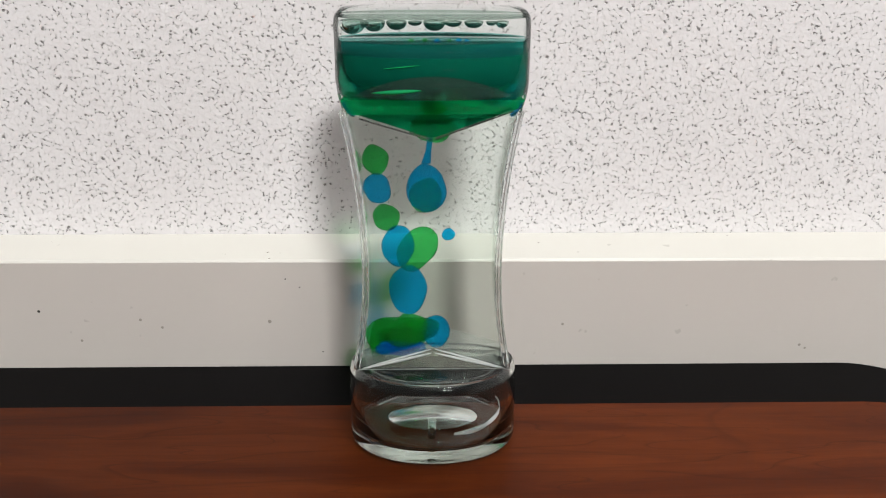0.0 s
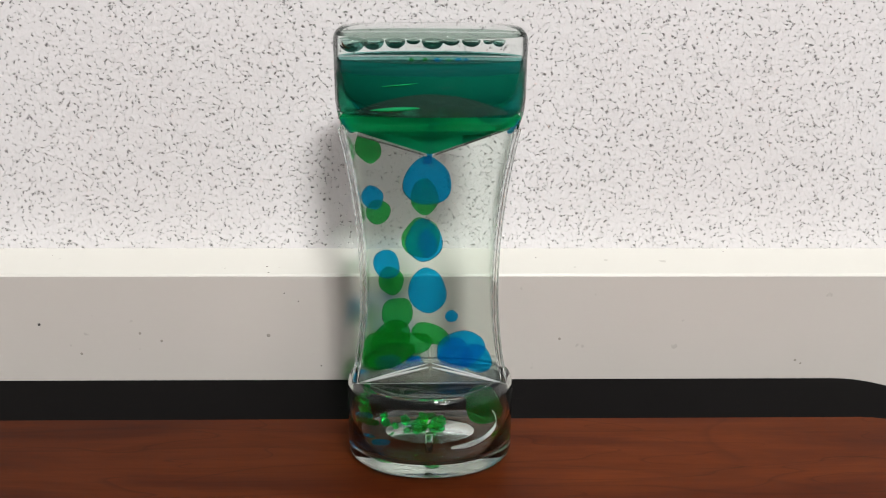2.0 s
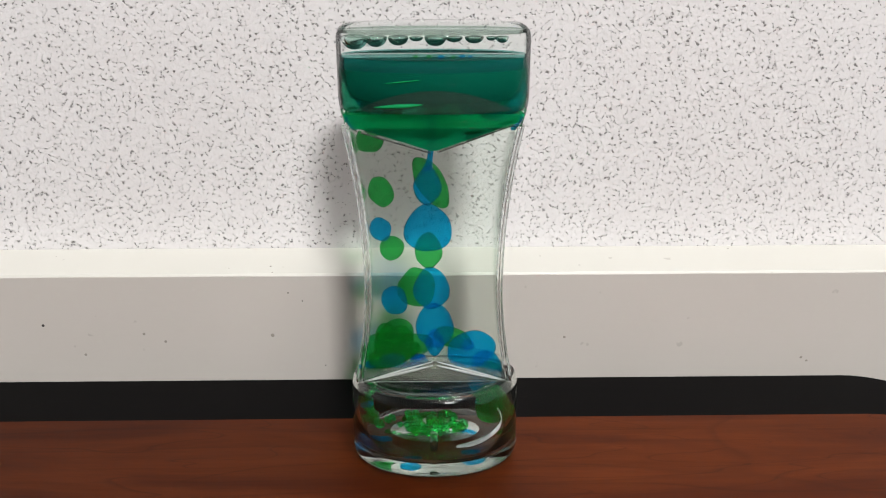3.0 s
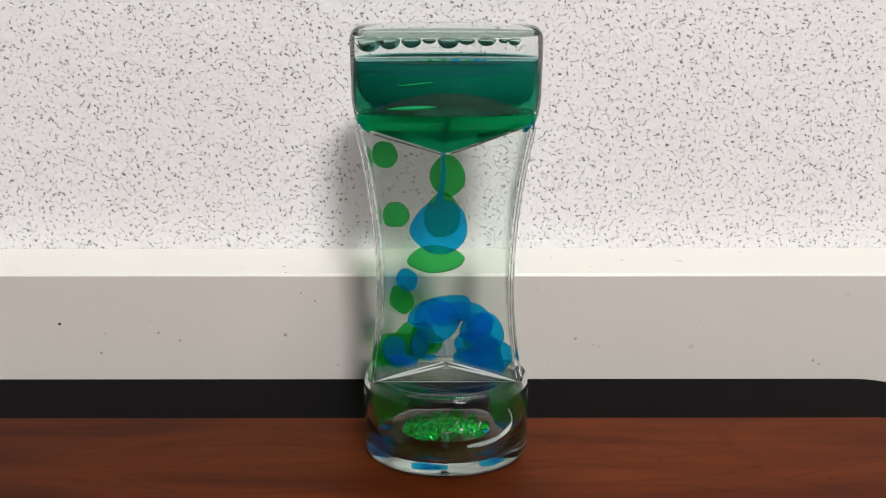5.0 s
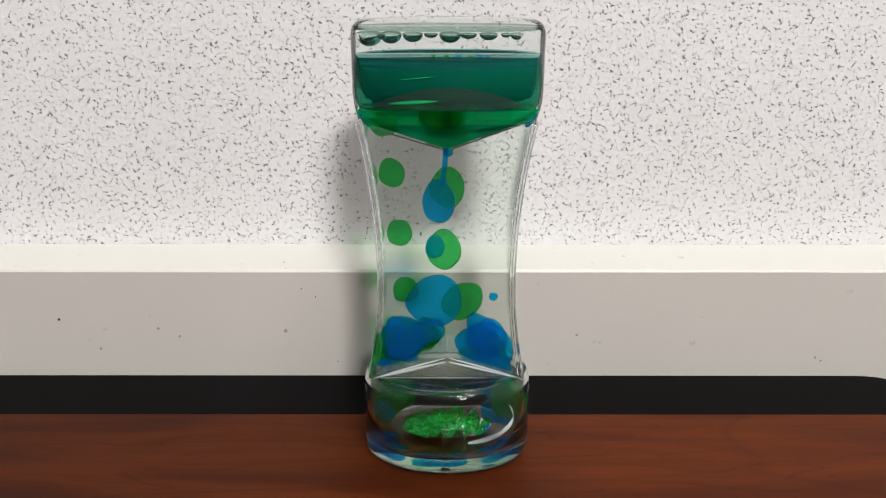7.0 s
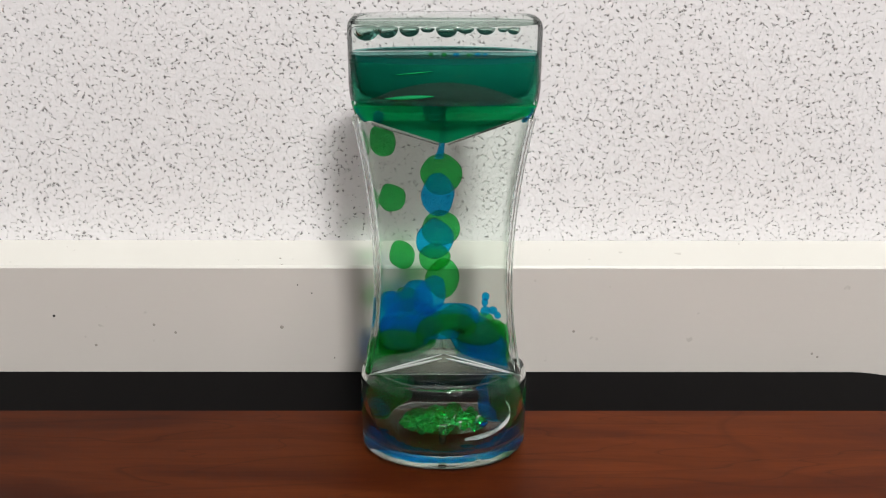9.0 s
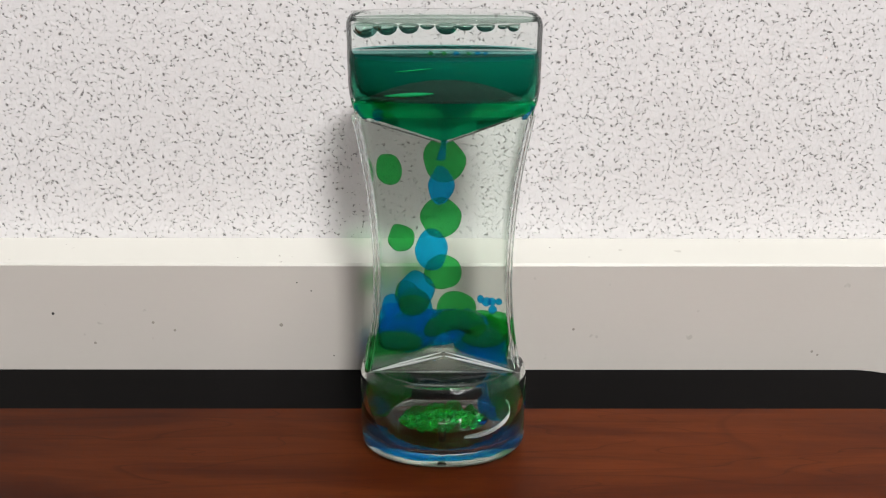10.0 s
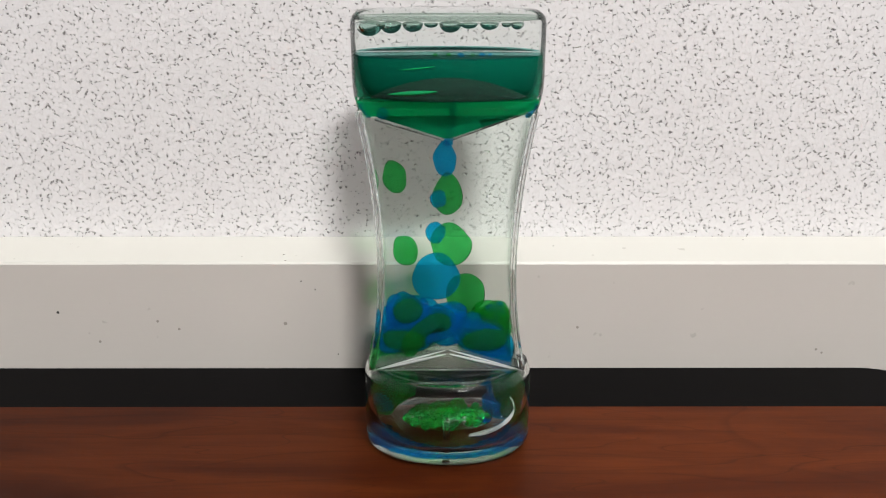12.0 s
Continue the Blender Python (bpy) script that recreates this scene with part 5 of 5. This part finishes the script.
    go(oil_drop("blue", 0.0065, 0.0026, 0.0, 200), (0, -0.0091, -0.0045, 0.0340, 0), (0.5, -0.0091, -0.0045, 0.0340, 0), (1, -0.0236, -0.0027, 0.0262, 0), (1.3, -0.0225, -0.0043, 0.0120, 0), (1.8, -0.0227, -0.0039, 0.0042, 0), (2.6, -0.0228, -0.0056, 0.0024, 0), (12, -0.0228, -0.0056, 0.0024, 0))
    go(oil_drop("blue", 0.0068, 0.0027, 0.0, 201), (0, -0.0056, -0.0045, 0.0340, 0), (0.86, -0.0056, -0.0045, 0.0340, 0), (1.36, -0.0236, -0.0027, 0.0262, 0), (1.66, -0.0225, -0.0043, 0.0120, 0), (2.16, -0.0137, -0.0120, 0.0042, 0), (2.96, -0.0078, -0.0172, 0.0024, 0), (12, -0.0078, -0.0172, 0.0024, 0))
    go(oil_drop("blue", 0.0069, 0.0027, 0.0, 202), (0, -0.0157, -0.0045, 0.0329, 0), (1.22, -0.0157, -0.0045, 0.0329, 0), (1.72, -0.0236, -0.0027, 0.0262, 0), (2.02, -0.0225, -0.0043, 0.0120, 0), (2.52, -0.0009, -0.0105, 0.0042, 0), (3.32, 0.0135, -0.0151, 0.0024, 0), (12, 0.0135, -0.0151, 0.0024, 0))
    go(oil_drop("blue", 0.0048, 0.0019, 0.0, 203), (0, -0.0089, -0.0045, 0.0346, 0), (1.58, -0.0089, -0.0045, 0.0346, 0), (2.08, -0.0236, -0.0027, 0.0262, 0), (2.38, -0.0225, -0.0043, 0.0120, 0), (2.88, -0.0220, -0.0055, 0.0042, 0), (3.68, -0.0216, -0.0079, 0.0024, 0), (12, -0.0216, -0.0079, 0.0024, 0))
    go(oil_drop("blue", 0.0059, 0.0023, 0.0, 204), (0, -0.0108, -0.0045, 0.0320, 0), (1.94, -0.0108, -0.0045, 0.0320, 0), (2.44, -0.0236, -0.0027, 0.0262, 0), (2.74, -0.0225, -0.0043, 0.0120, 0), (3.24, -0.0118, -0.0125, 0.0042, 0), (4.04, -0.0047, -0.0178, 0.0024, 0), (12, -0.0047, -0.0178, 0.0024, 0))
    go(oil_drop("blue", 0.0050, 0.0020, 0.0, 205), (0, -0.0097, -0.0045, 0.0311, 0), (2.3, -0.0097, -0.0045, 0.0311, 0), (2.8, -0.0236, -0.0027, 0.0262, 0), (3.1, -0.0225, -0.0043, 0.0120, 0), (3.6, 0.0006, -0.0095, 0.0042, 0), (4.4, 0.0160, -0.0136, 0.0024, 0), (12, 0.0160, -0.0136, 0.0024, 0))
    go(oil_drop("blue", 0.0064, 0.0026, 0.0, 206), (0, -0.0129, -0.0045, 0.0347, 0), (2.66, -0.0129, -0.0045, 0.0347, 0), (3.16, -0.0236, -0.0027, 0.0262, 0), (3.46, -0.0225, -0.0043, 0.0120, 0), (3.96, -0.0211, -0.0070, 0.0042, 0), (4.76, -0.0201, -0.0100, 0.0024, 0), (12, -0.0201, -0.0100, 0.0024, 0))
    go(oil_drop("blue", 0.0048, 0.0019, 0.0, 207), (0, -0.0142, -0.0045, 0.0342, 0), (3.02, -0.0142, -0.0045, 0.0342, 0), (3.52, -0.0236, -0.0027, 0.0262, 0), (3.82, -0.0225, -0.0043, 0.0120, 0), (4.32, -0.0100, -0.0127, 0.0042, 0), (5.12, -0.0016, -0.0182, 0.0024, 0), (12, -0.0016, -0.0182, 0.0024, 0))
    go(oil_drop("blue", 0.0045, 0.0018, 0.0, 208), (0, -0.0092, -0.0045, 0.0315, 0), (3.38, -0.0092, -0.0045, 0.0315, 0), (3.88, -0.0236, -0.0027, 0.0262, 0), (4.18, -0.0225, -0.0043, 0.0120, 0), (4.68, 0.0019, -0.0083, 0.0042, 0), (5.48, 0.0182, -0.0119, 0.0024, 0), (12, 0.0182, -0.0119, 0.0024, 0))
    go(oil_drop("blue", 0.0050, 0.0020, 0.0, 209), (0, -0.0064, -0.0045, 0.0318, 0), (3.74, -0.0064, -0.0045, 0.0318, 0), (4.24, -0.0236, -0.0027, 0.0262, 0), (4.54, -0.0225, -0.0043, 0.0120, 0), (5.04, -0.0199, -0.0083, 0.0042, 0), (5.84, -0.0182, -0.0119, 0.0024, 0), (12, -0.0182, -0.0119, 0.0024, 0))
    go(oil_drop("blue", 0.0052, 0.0021, 0.0, 210), (0, -0.0052, -0.0045, 0.0345, 0), (4.1, -0.0052, -0.0045, 0.0345, 0), (4.6, -0.0236, -0.0027, 0.0262, 0), (4.9, -0.0225, -0.0043, 0.0120, 0), (5.4, -0.0080, -0.0127, 0.0042, 0), (6.2, 0.0016, -0.0182, 0.0024, 0), (12, 0.0016, -0.0182, 0.0024, 0))
    go(oil_drop("blue", 0.0062, 0.0025, 0.0, 211), (0, -0.0054, -0.0045, 0.0332, 0), (4.46, -0.0054, -0.0045, 0.0332, 0), (4.96, -0.0236, -0.0027, 0.0262, 0), (5.26, -0.0225, -0.0043, 0.0120, 0), (5.76, 0.0031, -0.0070, 0.0042, 0), (6.56, 0.0201, -0.0100, 0.0024, 0), (12, 0.0201, -0.0100, 0.0024, 0))
    go(oil_drop("blue", 0.0062, 0.0025, 0.0, 212), (0, -0.0137, -0.0045, 0.0348, 0), (4.82, -0.0137, -0.0045, 0.0348, 0), (5.32, -0.0236, -0.0027, 0.0262, 0), (5.62, -0.0225, -0.0043, 0.0120, 0), (6.12, -0.0186, -0.0095, 0.0042, 0), (6.92, -0.0160, -0.0136, 0.0024, 0), (12, -0.0160, -0.0136, 0.0024, 0))
    go(oil_drop("blue", 0.0052, 0.0021, 0.0, 213), (0, -0.0054, -0.0045, 0.0346, 0), (5.18, -0.0054, -0.0045, 0.0346, 0), (5.68, -0.0236, -0.0027, 0.0262, 0), (5.98, -0.0225, -0.0043, 0.0120, 0), (6.48, -0.0062, -0.0125, 0.0042, 0), (7.28, 0.0047, -0.0178, 0.0024, 0), (12, 0.0047, -0.0178, 0.0024, 0))
    go(oil_drop("blue", 0.0049, 0.0019, 0.0, 214), (0, -0.0120, -0.0045, 0.0317, 0), (5.54, -0.0120, -0.0045, 0.0317, 0), (6.04, -0.0236, -0.0027, 0.0262, 0), (6.34, -0.0225, -0.0043, 0.0120, 0), (6.84, 0.0040, -0.0055, 0.0042, 0), (7.64, 0.0216, -0.0079, 0.0024, 0), (12, 0.0216, -0.0079, 0.0024, 0))
    go(oil_drop("blue", 0.0060, 0.0024, 0.0, 215), (0, -0.0153, -0.0045, 0.0322, 0), (5.9, -0.0153, -0.0045, 0.0322, 0), (6.4, -0.0236, -0.0027, 0.0262, 0), (6.7, -0.0225, -0.0043, 0.0120, 0), (7.2, -0.0171, -0.0105, 0.0042, 0), (8, -0.0135, -0.0151, 0.0024, 0), (12, -0.0135, -0.0151, 0.0024, 0))
    go(oil_drop("blue", 0.0053, 0.0021, 0.0, 216), (0, -0.0160, -0.0045, 0.0337, 0), (6.26, -0.0160, -0.0045, 0.0337, 0), (6.76, -0.0236, -0.0027, 0.0262, 0), (7.06, -0.0225, -0.0043, 0.0120, 0), (7.56, -0.0043, -0.0120, 0.0042, 0), (8.36, 0.0078, -0.0172, 0.0024, 0), (12, 0.0078, -0.0172, 0.0024, 0))
    go(oil_drop("blue", 0.0057, 0.0023, 0.0, 217), (0, -0.0126, -0.0045, 0.0343, 0), (6.62, -0.0126, -0.0045, 0.0343, 0), (7.12, -0.0236, -0.0027, 0.0262, 0), (7.42, -0.0225, -0.0043, 0.0120, 0), (7.92, 0.0047, -0.0039, 0.0042, 0), (8.72, 0.0228, -0.0056, 0.0024, 0), (12, 0.0228, -0.0056, 0.0024, 0))
    go(oil_drop("blue", 0.0063, 0.0025, 0.0, 218), (0, -0.0125, -0.0045, 0.0329, 0), (6.98, -0.0125, -0.0045, 0.0329, 0), (7.48, -0.0236, -0.0027, 0.0262, 0), (7.78, -0.0225, -0.0043, 0.0120, 0), (8.28, -0.0154, -0.0114, 0.0042, 0), (9.08, -0.0107, -0.0163, 0.0024, 0), (12, -0.0107, -0.0163, 0.0024, 0))
    go(oil_drop("blue", 0.0046, 0.0018, 0.0, 219), (0, -0.0154, -0.0045, 0.0349, 0), (7.34, -0.0154, -0.0045, 0.0349, 0), (7.84, -0.0236, -0.0027, 0.0262, 0), (8.14, -0.0225, -0.0043, 0.0120, 0), (8.64, -0.0026, -0.0114, 0.0042, 0), (9.44, 0.0107, -0.0163, 0.0024, 0), (12, 0.0107, -0.0163, 0.0024, 0))
    go(oil_drop("green", 0.0045, 0.0018, 0.0, 220), (0, -0.0078, 0.0045, 0.0344, 0), (0.5, -0.0236, 0.0027, 0.0262, 0), (0.8, -0.0225, 0.0002, 0.0120, 0), (1.3, -0.0083, 0.0014, 0.0042, 0), (2.1, 0.0012, 0.0020, 0.0062, 0), (12, 0.0012, 0.0020, 0.0062, 0))
    go(oil_drop("green", 0.0059, 0.0062, 0.0, 221), (0, -0.0073, 0.0045, 0.0325, 0), (0.35, -0.0073, 0.0045, 0.0325, 0), (0.85, -0.0236, 0.0027, 0.0262, 0), (1.15, -0.0225, 0.0002, 0.0120, 0), (1.65, -0.0068, 0.0049, 0.0042, 0), (2.45, 0.0037, 0.0070, 0.0062, 0), (12, 0.0037, 0.0070, 0.0062, 0))
    go(oil_drop("green", 0.0050, 0.0020, 0.0, 222), (0, -0.0159, 0.0045, 0.0312, 0), (0.7, -0.0159, 0.0045, 0.0312, 0), (1.2, -0.0236, 0.0027, 0.0262, 0), (1.5, -0.0225, 0.0002, 0.0120, 0), (2, -0.0108, 0.0060, 0.0042, 0), (2.8, -0.0030, 0.0085, 0.0062, 0), (12, -0.0030, 0.0085, 0.0062, 0))
    go(oil_drop("green", 0.0064, 0.0026, 0.0, 223), (0, -0.0055, 0.0045, 0.0318, 0), (1.05, -0.0055, 0.0045, 0.0318, 0), (1.55, -0.0236, 0.0027, 0.0262, 0), (1.85, -0.0225, 0.0002, 0.0120, 0), (2.35, -0.0142, 0.0044, 0.0042, 0), (3.15, -0.0086, 0.0062, 0.0062, 0), (12, -0.0086, 0.0062, 0.0062, 0))
    go(oil_drop("green", 0.0054, 0.0021, 0.0, 224), (0, -0.0058, 0.0045, 0.0348, 0), (1.4, -0.0058, 0.0045, 0.0348, 0), (1.9, -0.0236, 0.0027, 0.0262, 0), (2.2, -0.0225, 0.0002, 0.0120, 0), (2.7, -0.0151, 0.0014, 0.0042, 0), (3.5, -0.0102, 0.0020, 0.0062, 0), (12, -0.0102, 0.0020, 0.0062, 0))
    go(oil_drop("green", 0.0064, 0.0026, 0.0, 225), (0, -0.0121, 0.0045, 0.0331, 0), (1.75, -0.0121, 0.0045, 0.0331, 0), (2.25, -0.0236, 0.0027, 0.0262, 0), (2.55, -0.0225, 0.0002, 0.0120, 0), (3.05, -0.0135, -0.0010, 0.0042, 0), (3.85, -0.0076, -0.0014, 0.0062, 0), (12, -0.0076, -0.0014, 0.0062, 0))
    go(oil_drop("green", 0.0065, 0.0026, 0.0, 226), (0, -0.0148, 0.0045, 0.0340, 0), (2.1, -0.0148, 0.0045, 0.0340, 0), (2.6, -0.0236, 0.0027, 0.0262, 0), (2.9, -0.0225, 0.0002, 0.0120, 0), (3.4, -0.0108, -0.0016, 0.0042, 0), (4.2, -0.0030, -0.0023, 0.0062, 0), (12, -0.0030, -0.0023, 0.0062, 0))
    go(oil_drop("green", 0.0069, 0.0027, 0.0, 227), (0, -0.0065, 0.0045, 0.0311, 0), (2.45, -0.0065, 0.0045, 0.0311, 0), (2.95, -0.0236, 0.0027, 0.0262, 0), (3.25, -0.0225, 0.0002, 0.0120, 0), (3.75, -0.0087, -0.0004, 0.0042, 0), (4.55, 0.0005, -0.0006, 0.0062, 0), (12, 0.0005, -0.0006, 0.0062, 0))
    go(oil_drop("green", 0.0060, 0.0024, 0.0, 228), (0, -0.0150, 0.0045, 0.0324, 0), (0.35, -0.0236, 0.0027, 0.0262, 0), (0.65, -0.0225, 0.0002, 0.0120, 0), (1.15, 0.0051, -0.0042, 0.0060, 0), (1.95, 0.0235, -0.0060, 0.0060, 0), (12, 0.0235, -0.0060, 0.0060, 0))
    go(oil_drop("green", 0.0068, 0.0027, 0.0, 229), (0, -0.0059, 0.0045, 0.0324, 0), (0.3, -0.0059, 0.0045, 0.0324, 0), (0.8, -0.0236, 0.0027, 0.0262, 0), (1.1, -0.0225, 0.0002, 0.0120, 0), (1.6, -0.0235, -0.0034, 0.0125, 0), (2.4, -0.0241, -0.0049, 0.0125, 0), (12, -0.0241, -0.0049, 0.0125, 0))
    go(oil_drop("green", 0.0053, 0.0021, 0.0, 230), (0, -0.0100, 0.0045, 0.0322, 0), (0.75, -0.0100, 0.0045, 0.0322, 0), (1.25, -0.0236, 0.0027, 0.0262, 0), (1.55, -0.0225, 0.0002, 0.0120, 0), (2.05, -0.0238, -0.0027, 0.0190, 0), (2.85, -0.0247, -0.0038, 0.0190, 0), (12, -0.0247, -0.0038, 0.0190, 0))
    go(oil_drop("green", 0.0049, 0.0019, 0.0, 231), (0, -0.0140, 0.0045, 0.0313, 0), (1.2, -0.0140, 0.0045, 0.0313, 0), (1.7, -0.0236, 0.0027, 0.0262, 0), (2, -0.0225, 0.0002, 0.0120, 0), (2.5, 0.0051, -0.0019, 0.0099, 0), (3.3, 0.0235, -0.0027, 0.0099, 0), (12, 0.0235, -0.0027, 0.0099, 0))
    go(oil_drop("green", 0.0049, 0.0020, 0.0, 232), (0, -0.0084, 0.0045, 0.0350, 0), (1.65, -0.0084, 0.0045, 0.0350, 0), (2.15, -0.0236, 0.0027, 0.0262, 0), (2.45, -0.0225, 0.0002, 0.0120, 0), (2.95, -0.0235, -0.0011, 0.0164, 0), (3.75, -0.0241, -0.0016, 0.0164, 0), (12, -0.0241, -0.0016, 0.0164, 0))
    go(oil_drop("green", 0.0058, 0.0023, 0.0, 233), (0, -0.0155, 0.0045, 0.0349, 0), (2.1, -0.0155, 0.0045, 0.0349, 0), (2.6, -0.0236, 0.0027, 0.0262, 0), (2.9, -0.0225, 0.0002, 0.0120, 0), (3.4, -0.0238, -0.0003, 0.0073, 0), (4.2, -0.0247, -0.0005, 0.0073, 0), (12, -0.0247, -0.0005, 0.0073, 0))
    go(oil_drop("green", 0.0060, 0.0024, 0.0, 234), (0, -0.0115, 0.0045, 0.0319, 0), (2.55, -0.0115, 0.0045, 0.0319, 0), (3.05, -0.0236, 0.0027, 0.0262, 0), (3.35, -0.0225, 0.0002, 0.0120, 0), (3.85, 0.0051, 0.0004, 0.0138, 0), (4.65, 0.0235, 0.0006, 0.0138, 0), (12, 0.0235, 0.0006, 0.0138, 0))
    go(oil_drop("green", 0.0056, 0.0022, 0.0, 235), (0, -0.0069, 0.0045, 0.0328, 0), (3, -0.0069, 0.0045, 0.0328, 0), (3.5, -0.0236, 0.0027, 0.0262, 0), (3.8, -0.0225, 0.0002, 0.0120, 0), (4.3, -0.0235, 0.0012, 0.0203, 0), (5.1, -0.0241, 0.0017, 0.0203, 0), (12, -0.0241, 0.0017, 0.0203, 0))
    go(oil_drop("green", 0.0046, 0.0018, 0.0, 236), (0, -0.0154, 0.0045, 0.0347, 0), (3.45, -0.0154, 0.0045, 0.0347, 0), (3.95, -0.0236, 0.0027, 0.0262, 0), (4.25, -0.0225, 0.0002, 0.0120, 0), (4.75, -0.0238, 0.0020, 0.0112, 0), (5.55, -0.0247, 0.0028, 0.0112, 0), (12, -0.0247, 0.0028, 0.0112, 0))
    go(oil_drop("green", 0.0048, 0.0019, 0.0, 237), (0, -0.0106, 0.0045, 0.0344, 0), (3.9, -0.0106, 0.0045, 0.0344, 0), (4.4, -0.0236, 0.0027, 0.0262, 0), (4.7, -0.0225, 0.0002, 0.0120, 0), (5.2, 0.0051, 0.0027, 0.0177, 0), (6, 0.0235, 0.0039, 0.0177, 0), (12, 0.0235, 0.0039, 0.0177, 0))
    go(oil_drop("green", 0.0061, 0.0024, 0.0, 238), (0, -0.0080, 0.0045, 0.0348, 0), (4.35, -0.0080, 0.0045, 0.0348, 0), (4.85, -0.0236, 0.0027, 0.0262, 0), (5.15, -0.0225, 0.0002, 0.0120, 0), (5.65, -0.0235, 0.0035, 0.0086, 0), (6.45, -0.0241, 0.0050, 0.0086, 0), (12, -0.0241, 0.0050, 0.0086, 0))
    go(oil_drop("green", 0.0056, 0.0022, 0.0, 239), (0, -0.0073, 0.0045, 0.0314, 0), (4.8, -0.0073, 0.0045, 0.0314, 0), (5.3, -0.0236, 0.0027, 0.0262, 0), (5.6, -0.0225, 0.0002, 0.0120, 0), (6.1, -0.0238, 0.0043, 0.0151, 0), (6.9, -0.0247, 0.0061, 0.0151, 0), (12, -0.0247, 0.0061, 0.0151, 0))


motions()
